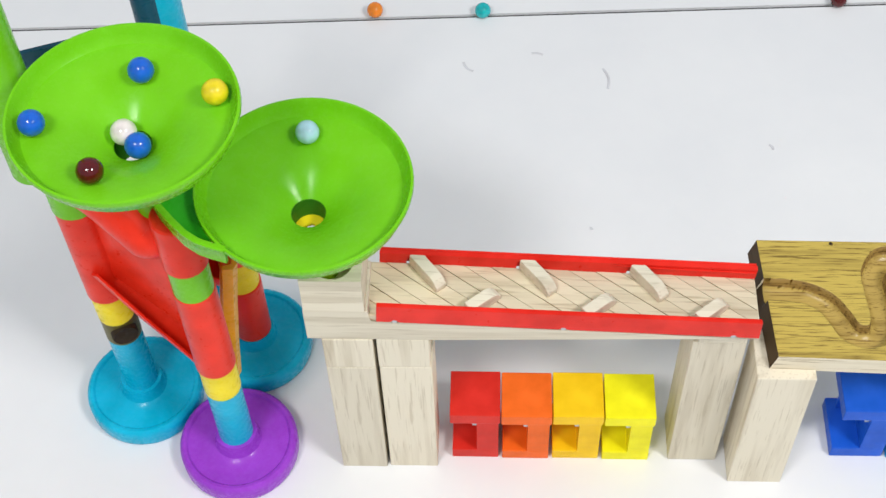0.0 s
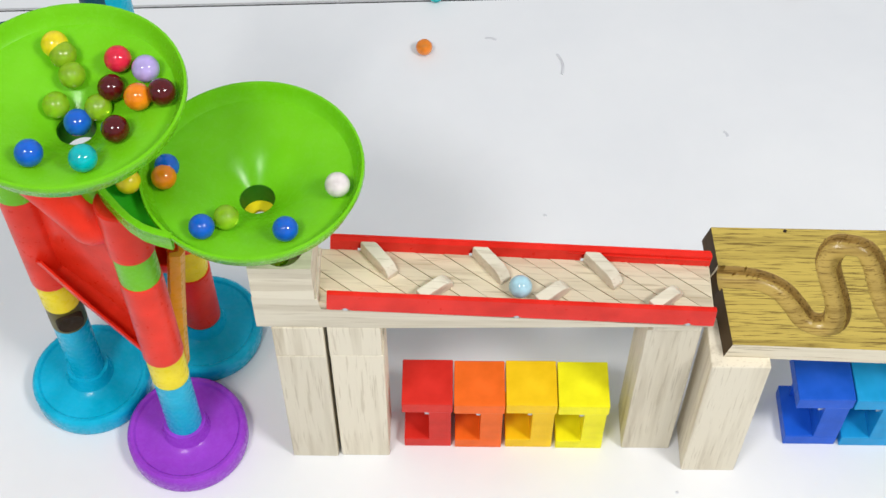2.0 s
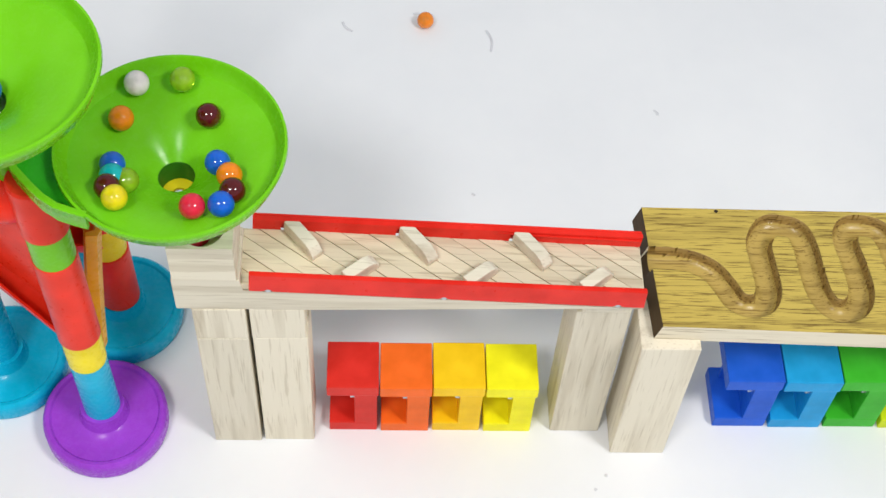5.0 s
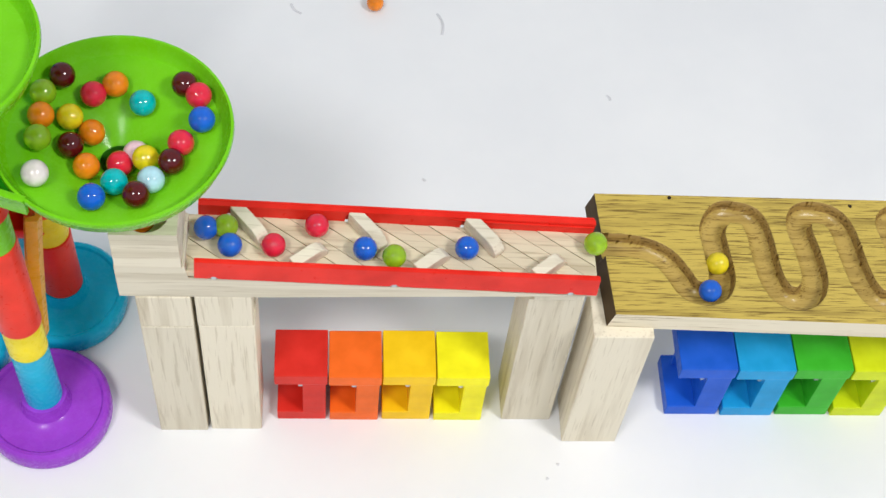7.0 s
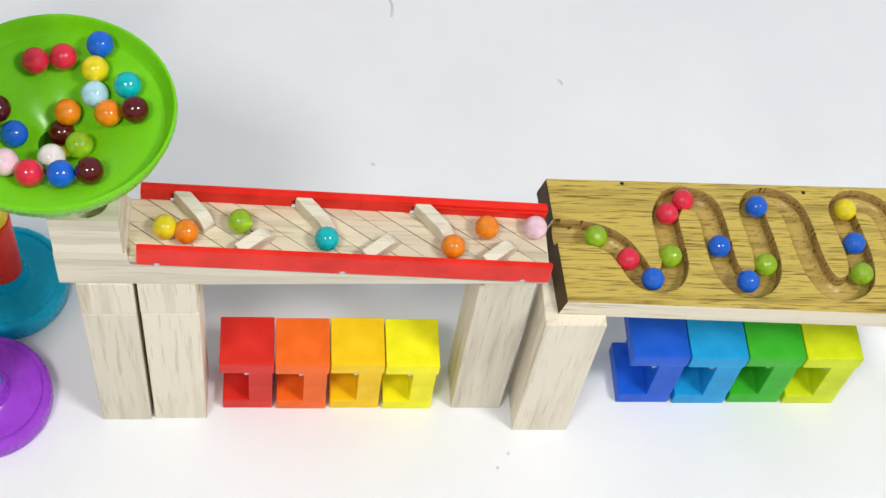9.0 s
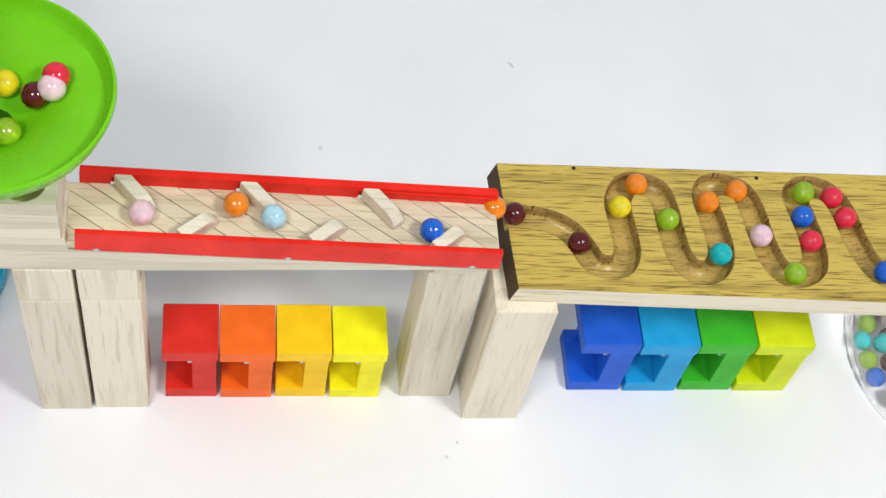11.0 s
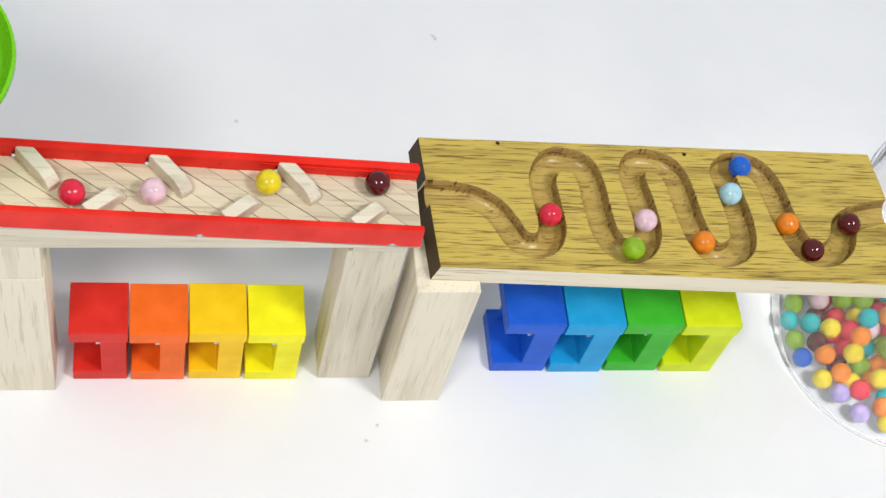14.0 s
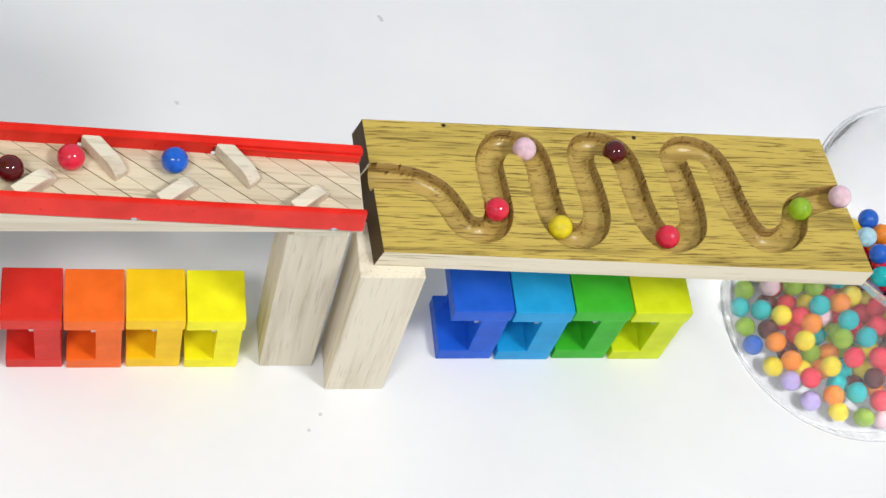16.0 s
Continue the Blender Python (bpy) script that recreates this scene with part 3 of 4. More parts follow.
    part("link_plate", bm_sweep(plate, [(-0.2750, 0.0900, 0.3325), (-0.2466, 0.0900, 0.3415), (-0.2050, 0.0900, 0.3550)]), teal_dark, thing, "dark teal plate between the tubes")
    tube(-0.2440, 0.0450, 0.2900, 0.4700, 0.0150, green, lab="tall green tube beside the upper funnel")
    return thing


funnel_tower()


# ---- collecting tub ----
TUB = (0.5905, 0.0365)
TUB_R = 0.0968


def tub():
    thing = empty("collecting_tub", pose(TUB[0], TUB[1], 0), "tall round clear plastic tub holding many marbles", "tub")
    r = TUB_R
    q = 0.0865
    prof = [(0, 0.0), (r - 0.002, 0.0), (r - 0.0004, 0.0008), (r, 0.003), (r - 0.001, 0.030), (q, 0.1425), (q + 0.0010, 0.1440), (q + 0.0010, 0.1458), (q - 0.0008, 0.1458), (q - 0.0012, 0.1425), (r - 0.0022, 0.030), (r - 0.0012, 0.004), (r - 0.003, 0.0014), (0, 0.0014)]
    ob = part("bowl", bm_lathe(prof, 96), clear, thing, smooth=True)
    ob.visible_shadow = False
    bm = bm_lathe([(q - 0.0016, 0.1463), (q + 0.0018, 0.1464), (q + 0.0026, 0.1450), (q + 0.0022, 0.1432), (q + 0.0010, 0.1428)], 96)
    part("rim", bm, tub_rim, thing, "whitish rolled rim", True)


tub()


# ---- marbles ----
RM = 0.0073
TINTS = {"blue": (0.008, 0.13, 0.66), "yellow": (0.88, 0.70, 0.015), "lime": (0.50, 0.80, 0.03), "red": (0.80, 0.022, 0.06),
         "orange": (0.92, 0.26, 0.010), "pink": (0.90, 0.62, 0.70), "white": (0.88, 0.80, 0.78), "teal": (0.0, 0.50, 0.53),
         "maroon": (0.10, 0.004, 0.006), "ice_blue": (0.48, 0.76, 0.86), "lavender": (0.52, 0.42, 0.80)}


def marble_mesh(name, col):
    m, nt, b = nodes_of(name + "_marble")
    v = coords(nt, (1, 1, 1))
    n1 = noise_tex(nt, v, 130, 2)
    nt.links.new(ramp(nt, n1, [(0.35, tuple(c * 0.72 for c in col)), (0.62, col)]), b.inputs["Base Color"])
    b.inputs["Roughness"].default_value = 0.09
    b.inputs["Coat Weight"].default_value = 0.25
    b.inputs["Subsurface Weight"].default_value = 0.15
    b.inputs["Subsurface Radius"].default_value = (0.003, 0.003, 0.003)
    if name == "lime":
        b.inputs["Transmission Weight"].default_value = 0.5
    bm = bmesh.new()
    bmesh.ops.create_uvsphere(bm, u_segments=24, v_segments=16, radius=RM)
    me = bpy.data.meshes.new("marble")
    bm.to_mesh(me)
    bm.free()
    me.materials.append(m)
    for p in me.polygons:
        p.use_smooth = True
    return me


MARBLE = {n: marble_mesh(n, c) for n, c in TINTS.items()}


def marble(colour, place, label, group):
    ob = new("marble", MARBLE[colour])
    ob.location = place
    return tagged(ob, label, "marble", group)


PILED = []


def pile_marble(x, y, z, colour):
    PILED.append(Vector((x, y, z)))
    return marble(colour, (x, y, z), "glossy " + colour.replace("_", " ") + " marble resting in the clear tub", "marbles in the tub")


pile_marble(0.5092, 0.0542, 0.0118, "lime")
pile_marble(0.5255, 0.0532, 0.0194, "pink")
pile_marble(0.5394, 0.0495, 0.0262, "lime")
pile_marble(0.5513, 0.0453, 0.0321, "lime")
pile_marble(0.5037, 0.0414, 0.0098, "teal")
pile_marble(0.5168, 0.0360, 0.0160, "teal")
pile_marble(0.5047, 0.0256, 0.0098, "lime")
pile_marble(0.5187, 0.0205, 0.0158, "maroon")
pile_marble(0.5074, 0.0114, 0.0095, "blue")
pile_marble(0.5283, 0.0288, 0.0211, "yellow")
pile_marble(0.5521, 0.0302, 0.0322, "teal")
pile_marble(0.5458, 0.0184, 0.0276, "orange")
pile_marble(0.5659, 0.0298, 0.0355, "orange")
pile_marble(0.5402, 0.0077, 0.0229, "yellow")
pile_marble(0.5222, 0.0106, 0.0159, "orange")
pile_marble(0.5182, -0.0061, 0.0106, "yellow")
pile_marble(0.5692, 0.0162, 0.0355, "teal")
pile_marble(0.5810, 0.0036, 0.0337, "teal")
pile_marble(0.5643, 0.0046, 0.0305, "lime")
pile_marble(0.5717, -0.0083, 0.0270, "red")
pile_marble(0.5558, -0.0119, 0.0218, "yellow")
pile_marble(0.5420, -0.0174, 0.0158, "red")
pile_marble(0.5284, -0.0175, 0.0113, "lavender")
pile_marble(0.5407, -0.0324, 0.0098, "lavender")
pile_marble(0.5568, -0.0304, 0.0145, "orange")
pile_marble(0.5731, -0.0300, 0.0174, "teal")
pile_marble(0.5594, -0.0410, 0.0104, "yellow")
pile_marble(0.5776, -0.0459, 0.0104, "lime")
pile_marble(0.5928, 0.0253, 0.0355, "red")
pile_marble(0.5860, -0.0218, 0.0223, "maroon")
pile_marble(0.5905, -0.0356, 0.0159, "red")
pile_marble(0.5828, 0.0446, 0.0355, "maroon")
pile_marble(0.5984, 0.0438, 0.0355, "lavender")
pile_marble(0.5306, -0.0041, 0.0160, "orange")
pile_marble(0.5930, 0.0863, 0.0600, "blue")
pile_marble(0.5997, 0.0738, 0.0600, "orange")
pile_marble(0.5937, 0.0574, 0.0600, "blue")
pile_marble(0.5898, 0.0390, 0.0600, "teal")
pile_marble(0.5874, 0.0712, 0.0600, "ice_blue")
pile_marble(0.5898, -0.0093, 0.0283, "red")

# lower layers of the heap, where no marble lies yet
rng = random.Random(5)
names = ["orange", "orange", "yellow", "lavender", "red", "red", "lime", "maroon", "teal", "yellow", "orange", "pink", "red", "yellow"]
for layer, (z, reach) in enumerate(((0.0345, 0.046), (0.0220, 0.066), (0.0096, 0.0855))):
    for iy in range(-7, 8):
        for ix in range(-7, 8):
            x = 0.0150 * (ix + 0.5 * (iy % 2)) + 0.005 * layer + rng.uniform(-0.0012, 0.0012)
            y = 0.0131 * iy + 0.004 * layer + rng.uniform(-0.0012, 0.0012)
            p = Vector((TUB[0] + x, TUB[1] + y, z + rng.uniform(-0.0008, 0.0008)))
            if math.hypot(x, y) < reach and all((p - q).length > 0.0112 for q in PILED):
                pile_marble(p.x, p.y, p.z, rng.choice(names))

marble("teal", (0.0197, seam_y(0.0197), RM - 0.0005), "glossy teal marble caught in the table seam", "marbles on the table")
marble("maroon", (0.3434, seam_y(0.3434), RM - 0.0005), "very dark marble caught in the table seam", "marbles on the table")
stray = marble("orange", (-0.0789, 0.4505, RM), "glossy orange marble rolling on the white table", "marbles on the table")


# ---- faint fibres on the table ----
def fibre(x, y, ang, ln, bend):
    pts = [(u * ln, bend * math.sin(u * 3.1), 0.0004) for u in np.linspace(0, 1, 9)]
    sec = [(0.0011 * math.cos(a), 0.0004 * math.sin(a)) for a in np.linspace(0, 2 * math.pi, 7)[:-1]]
    ob = part("fibre", bm_sweep(sec, pts), fibre_grey)
    ob.matrix_basis = pose(x, y, 0, 0, 0, ang)
    tagged(ob, "small pale grey fibre lying on the white table", "fibre", "fibres on the table")


fibre_grey = plastic("fibre_grey", (0.66, 0.66, 0.69), 0.8, coat=0.0)
fibre(0.1270, 0.3860, -82, 0.024, 0.003)
fibre(0.0030, 0.3930, -50, 0.014, -0.002)
fibre(0.0640, 0.4040, -10, 0.010, 0.001)
fibre(0.2650, 0.3000, -60, 0.006, 0.001)
fibre(0.1100, 0.2115, -40, 0.0030, 0.0004)
fibre(0.1985, -0.0340, 20, 0.0018, 0.0002)
fibre(0.1900, -0.0440, -30, 0.0020, 0.0002)


# ---- feeder trough that leads the marbles in ----
SPOUT = Vector((-0.300, 0.0300, 0.4300))
FEED = Vector((-0.985, 0.06, 0.16)).normalized()
feeder = empty("feeder_trough", pose(0, 0, 0), "long green trough with marbles waiting in a row", "marble run")
part("channel", bm_sweep([(-0.011, 0.006), (-0.011, -0.009), (0.011, -0.009), (0.011, 0.006), (0.009, 0.006), (0.009, -0.0075), (-0.009, -0.0075), (-0.009, 0.006)],
                         [SPOUT - FEED * 0.02, SPOUT + FEED * 0.5, SPOUT + FEED * 1.05]), green, feeder)
for k in (0.25, 0.9):
    q = SPOUT + FEED * k
    part("post", bm_box(q.x - 0.008, q.x + 0.008, q.y - 0.008, q.y + 0.008, 0.0, q.z - 0.0085, 0.001), red, feeder)


# ---- ways of the marbles ----
WAY = [(-0.040, 0.0160), (0.000, 0.0150), (0.018, 0.0100), (0.036, 0.0045), (0.054, 0.0045), (0.066, 0.0140), (0.080, 0.0225), (0.090, 0.0170), (0.106, 0.0045),
       (0.126, 0.0045), (0.138, 0.0140), (0.152, 0.0225), (0.162, 0.0170), (0.178, 0.0045), (0.198, 0.0045), (0.210, 0.0140), (0.224, 0.0225), (0.243, 0.0260)]
RAMP_END, DROP = 0.243, 0.012
GSTEP = 0.0015


def way_y(p):
    return float(np.interp(p, [w[0] for w in WAY], [w[1] for w in WAY]))


def track_point(p, aside=0.0):
    """The centre of a marble p metres down the ramp and the groove; aside: how far it strays across the ramp."""
    if p < RAMP_END:
        y = min(max(way_y(p) + aside, RY0 + RM + 0.0003), RY1 - RM)
        return RAMP @ Vector((p, y, RM + 0.0006))
    q = p - RAMP_END - DROP
    if q < 0:
        a, b, f = track_point(RAMP_END - 1e-6), track_point(RAMP_END + DROP), (p - RAMP_END) / DROP
        c = a.lerp(b, f)
        c.z = a.z + (b.z - a.z) * f * f
        return c
    i = min(q / GSTEP, len(GPATH) - 1.001)
    g = GPATH[int(i)] + (GPATH[int(i) + 1] - GPATH[int(i)]) * (i - int(i))
    return Vector((g[0], g[1], board_z(g[0]) - GD + RM + 0.0026))


TRACK_END = RAMP_END + DROP + (len(GPATH) - 2) * GSTEP


def dish_point(which, ang, r):
    (cx, cy, cz), rim, dep = (FA, RA, DA) if which == "upper" else (FB, RB, DB)
    a = radians(ang)
    return Vector((cx + r * math.cos(a), cy + r * math.sin(a), cz + dish_z(r, rim, dep) + RM * 1.05))


def spin(r):
    return 360 / (0.55 + 8.0 * r)


count = [0]


def run_marble(colour, upper, lower, track):
    """One marble's way: feeder, upper funnel, lower funnel, ramp, groove and dish, as far as it gets."""
    n = count[0]
    count[0] += 1
    ob = marble(colour, (0, 0, 0), "glossy " + colour.replace("_", " ") + " glass marble rolling down the run", "rolling marbles")
    keys = []
    wait = SPOUT + FEED * (0.0155 * n)
    first = (upper or lower or track)[0][0]

    def orbit(which, obs, end, drop):
        out = []
        for (t0, a0, r0), (t1, a1, r1) in zip(obs, obs[1:]):
            k = max(1, round((t1 - t0) / 0.1))
            out += [(t0 + (t1 - t0) * i / k, a0 + (a1 - a0) * i / k, r0 + (r1 - r0) * i / k) for i in range(k)]
        t, a, r = obs[-1]
        out.append((t, a, r))
        span = end - t
        k = max(1, round(span / 0.1))
        r1 = 0.009 if drop else max(r, 0.02)
        for i in range(1, k + 1):
            f = i / k
            rr = r + (r1 - r) * (f if span < 1.0 else f ** 3)
            a += spin(rr) * span / k
            out.append((t + span * f, a, rr))
        return [(t, dish_point(which, a, r)) for t, a, r in out]

    te = track[0][0] - (track[0][1] + 0.035) / (0.19 if track[0][1] > 0.25 else 0.20) if track else 99.0
    tin = None
    if lower:
        t1, a1, r1 = lower[0]
        ahead = (a1 - 215) % 360
        tin = t1 - (min(ahead / spin(0.05), 0.6) if ahead < 290 else 0.03) if t1 > 0 else -1.0
    if upper:
        if upper[0][0] > 0:
            keys += [(upper[0][0] - 0.55, wait), (upper[0][0] - 0.3, SPOUT.copy()), (upper[0][0] - 0.12, dish_point("upper", upper[0][1] - 25, 0.045) + Vector((0, 0, 0.006)))]
        leave = min(tin - 0.42, upper[-1][0] + 0.4) if tin is not None else 16.0
        keys += orbit("upper", upper, max(leave, upper[-1][0] + 0.02), tin is not None)
        if tin is not None and tin - 0.42 > leave + 0.15:
            stem = Vector((FA[0], FA[1], FA[2] - DA - 0.022))
            keys += [(leave + 0.1, stem), (tin - 0.36, stem)]
    elif tin is not None and tin > 0.9:
        keys += [(tin - 0.9, wait), (tin - 0.65, SPOUT.copy()), (tin - 0.5, dish_point("upper", 120, 0.02))]
    if lower:
        if tin > 0:
            last = keys[-1][0] if keys else -1
            for dt, q in ((0.32, Vector((FA[0], FA[1], FA[2] - DA - 0.012))), (0.22, Vector((-0.1600, 0.0260, 0.3120))), (0.08, Vector((-0.1380, -0.0030, 0.3050)))):
                if tin - dt > last + 0.02:
                    keys.append((tin - dt, q))
            if lower[0][0] - tin > 0.12:
                keys.append((tin, dish_point("lower", 215, 0.05)))
                k = int((lower[0][0] - tin) / 0.1)
                for i in range(1, k):
                    f = i / k
                    keys.append((tin + (lower[0][0] - tin) * f, dish_point("lower", lower[0][1] - (lower[0][0] - tin) * (1 - f) * spin(0.05), 0.05 + (lower[0][2] - 0.05) * f)))
        drops = bool(track) or lower[-1][0] < 8.9
        soon = lower[-1][0] + 0.4
        leave = (te - 0.2 if te - 0.2 < soon + 0.2 or lower[-1][0] > 8.9 else soon) if track else (soon if drops else 16.0)
        keys += orbit("lower", lower, max(leave, lower[-1][0] + 0.05), drops)
        if drops:
            stem = Vector((FB[0] + 0.003, FB[1], 0.240))
            keys.append((keys[-1][0] + 0.12, stem))
            if track and te - 0.1 > keys[-1][0] + 0.05:
                keys.append((te - 0.1, stem))
    inside = RAMP @ Vector((-0.030, 0.016, RM + 0.006))
    if track:
        if not lower:
            keys.append((max(te - 0.3, -2.0), inside))
        ts, ps = [te] + [q[0] for q in track], [-0.030] + [q[1] for q in track]
        out = ts[-1] + max(0.0, TRACK_END - ps[-1]) / 0.185
        sd = [0.0] + [q[2] - way_y(q[1]) if q[1] < RAMP_END and q[2] else 0.0 for q in track] + [0.0]
        ts.append(out)
        ps.append(max(TRACK_END, ps[-1] + 0.001))
        t = te
        while t <= out + 1e-6:
            keys.append((t, track_point(min(float(np.interp(t, ts, ps)), TRACK_END), float(np.interp(t, ts, sd)))))
            t += 0.1
        rest = Vector((0.602 + 0.0158 * (n % 4), 0.010 + 0.0158 * (n // 4 % 5), 0.0470 + 0.0140 * (n // 20)))
        mid = track_point(TRACK_END)
        keys += [(out + 0.1, mid + Vector((0.022, 0.002, -0.006))), (out + 0.32, rest), (out + 0.5, rest)]
    if upper and upper[0][0] > 0 or (not upper and lower and tin > 0.9):
        keys.insert(0, (min(0.0, keys[0][0] - 0.01), wait))
    keys.sort(key=lambda k: k[0])
    rows = []
    ts = np.array([k[0] for k in keys])
    at = np.array([tuple(k[1]) for k in keys])
    for i in range(0, 161):
        t = i / 10
        p = Vector([float(np.interp(t, ts, at[:, c])) for c in range(3)])
        rows.append((t, p))
    lean = []
    for i, (t, p) in enumerate(rows):
        still = 0 < i < 160 and (rows[i - 1][1] - p).length < 1e-6 and (rows[i + 1][1] - p).length < 1e-6
        if not still:
            lean.append((t, Matrix.Translation(p)))
    walk(ob, lean)


def motions():
    walk(stray, [(t, Matrix.Translation((x, y, RM))) for t, x, y in ((0, -0.0789, 0.4505), (0.5, -0.0571, 0.4365), (1, -0.0472, 0.4228), (1.5, -0.0246, 0.3958), (2, 0.0102, 0.3864), (2.5, 0.0435, 0.3871), (3, 0.0650, 0.3923), (3.5, 0.0747, 0.3907), (6.5, 0.0741, 0.3902))] + [(16.0, Matrix.Translation((0.0741, 0.3902, RM)))])
    run_marble("ice_blue", (), ((0, 92, 0.041), (0.2, 133, 0.017), (0.4, 381, 0.021),), ((1.2, 0.027, 0.012), (1.4, 0.038, 0.006), (1.6, 0.058, 0.013), (2, 0.120, 0.006), (2.5, 0.191, 0.007), (3, 0.329, 0.000), (3.5, 0.448, 0.000), (4, 0.531, 0.000),))
    run_marble("yellow", (), (), ((6.5, 0.220, 0.025), (7, 0.370, 0.000), (7.5, 0.469, 0.000), (8, 0.555, 0.000), (8.5, 0.654, 0.000), (9, 0.738, 0.000),))
    run_marble("blue", ((0, 84, 0.034), (0.5, 347, 0.004),), ((1.12, 215, 0.050), (1.5, 407, 0.050), (2, 598, 0.047), (2.5, 793, 0.050), (3, 996, 0.042), (3.5, 1186, 0.045), (4, 1405, 0.019),), ((6.5, 0.203, 0.019), (7, 0.342, 0.000), (7.5, 0.441, 0.000), (8, 0.523, 0.000), (8.5, 0.619, 0.000), (9, 0.711, 0.000),))
    run_marble("lime", (), (), ((6.5, 0.165, 0.008), (7, 0.241, 0.021), (7.5, 0.404, 0.000), (8, 0.495, 0.000), (8.5, 0.588, 0.000), (9, 0.688, 0.000),))
    run_marble("blue", ((0, 308, 0.008), (0.5, 543, 0.021),), ((1.5, 355, 0.050), (2, 538, 0.049), (2.5, 750, 0.050), (3, 935, 0.045), (3.5, 1152, 0.041), (4, 1411, 0.035),), ((6.5, 0.089, 0.017), (7, 0.161, 0.014), (7.5, 0.245, 0.021), (8, 0.389, 0.000), (8.5, 0.478, 0.000), (9, 0.570, 0.000),))
    run_marble("lime", (), (), ((6.5, 0.056, 0.009), (7, 0.117, 0.005), (7.5, 0.188, 0.006), (8, 0.301, 0.000), (8.5, 0.427, 0.000), (9, 0.523, 0.000),))
    run_marble("blue", (), (), ((6.5, 0.015, 0.019), (7, 0.101, 0.008), (7.5, 0.169, 0.006), (8, 0.276, 0.000), (8.5, 0.404, 0.000), (9, 0.498, 0.000),))
    run_marble("red", (), (), ((6.5, 0.003, 0.013), (7, 0.072, 0.025), (7.5, 0.110, 0.006), (8, 0.177, 0.006), (8.5, 0.281, 0.000), (9, 0.415, 0.000),))
    run_marble("red", (), (), ((7, 0.047, 0.009), (7.5, 0.097, 0.011), (8, 0.164, 0.010), (8.5, 0.241, 0.023), (9, 0.398, 0.000),))
    run_marble("blue", (), ((2.5, 318, 0.048), (3, 508, 0.050), (3.5, 714, 0.050), (4, 891, 0.033), (6.5, 2245, 0.013),), ((7, 0.019, 0.008), (7.5, 0.154, 0.024), (8, 0.226, 0.023), (8.5, 0.390, 0.000), (9, 0.462, 0.000),))
    run_marble("lime", (), ((2, 246, 0.032), (2.5, 462, 0.041), (3, 724, 0.050), (3.5, 902, 0.044), (4, 1115, 0.044), (6.5, 2473, 0.009),), ((7, 0.019, 0.022), (7.5, 0.086, 0.021), (8, 0.151, 0.024), (8.5, 0.218, 0.025), (9, 0.366, 0.000), (11.5, 0.838, 0.000),))
    run_marble("blue", (), (), ((7, 0.007, 0.019), (7.5, 0.066, 0.026), (8, 0.133, 0.020), (8.5, 0.204, 0.020), (9, 0.336, 0.000), (11.5, 0.817, 0.000),))
    run_marble("red", (), (), ((7.5, 0.056, 0.020), (8, 0.125, 0.007), (8.5, 0.189, 0.007), (9, 0.315, 0.000), (11.5, 0.799, 0.000),))
    run_marble("lime", (), (), ((7.5, 0.050, 0.007), (8, 0.100, 0.006), (8.5, 0.173, 0.007), (9, 0.288, 0.000), (11.5, 0.763, 0.000), (12, 0.844, 0.000),))
    run_marble("pink", (), (), ((7.5, 0.027, 0.006), (8, 0.087, 0.017), (8.5, 0.156, 0.018), (9, 0.234, 0.022), (11.5, 0.729, 0.000), (12, 0.822, 0.000),))
    run_marble("orange", (), (), ((8, 0.061, 0.016), (8.5, 0.131, 0.018), (9, 0.203, 0.019), (11.5, 0.690, 0.000), (12, 0.787, 0.000), (12.5, 0.876, 0.000),))
    run_marble("orange", (), (), ((8.5, 0.109, 0.006), (9, 0.182, 0.006), (11.5, 0.655, 0.000), (12, 0.739, 0.000), (12.5, 0.837, 0.000),))
    run_marble("teal", ((4, 319, 0.045),), ((6.5, 146, 0.027), (7, 423, 0.028),), ((8.5, 0.046, 0.005), (9, 0.108, 0.007), (11.5, 0.624, 0.000), (12, 0.718, 0.000), (12.5, 0.816, 0.000),))
    run_marble("maroon", (), ((7, 290, 0.044), (7.5, 465, 0.048), (8, 693, 0.036), (8.5, 897, 0.015),), ((11.5, 0.406, 0.000), (12, 0.499, 0.000), (12.5, 0.586, 0.000), (13, 0.678, 0.000), (13.5, 0.784, 0.000), (14, 0.874, 0.000),))
    run_marble("lime", ((2, 96, 0.023), (2.5, 347, 0.006),), ((6.5, 338, 0.050), (7, 508, 0.047), (7.5, 694, 0.038),), ((8.5, -0.000, 0.018), (9, 0.057, 0.014), (11.5, 0.552, 0.000), (12, 0.648, 0.000), (12.5, 0.739, 0.000), (13, 0.832, 0.000),))
    run_marble("maroon", ((2, 35, 0.024),), ((2.5, 246, 0.050), (3, 464, 0.050), (3.5, 666, 0.045), (4, 849, 0.047), (6.5, 1975, 0.034), (7, 2202, 0.048), (7.5, 2412, 0.036), (8, 2640, 0.031), (8.5, 2888, 0.028),), ((11.5, 0.358, 0.000), (12, 0.468, 0.000), (12.5, 0.555, 0.000), (13, 0.648, 0.000), (13.5, 0.735, 0.000), (14, 0.831, 0.000),))
    run_marble("orange", ((2.5, 77, 0.047), (3, 297, 0.036),), ((6.5, 256, 0.023), (7, 506, 0.017), (7.5, 747, 0.023),), ((9, 0.028, 0.007), (11.5, 0.514, 0.000), (12, 0.616, 0.000), (12.5, 0.708, 0.000), (13, 0.808, 0.000), (13.5, 0.886, 0.000),))
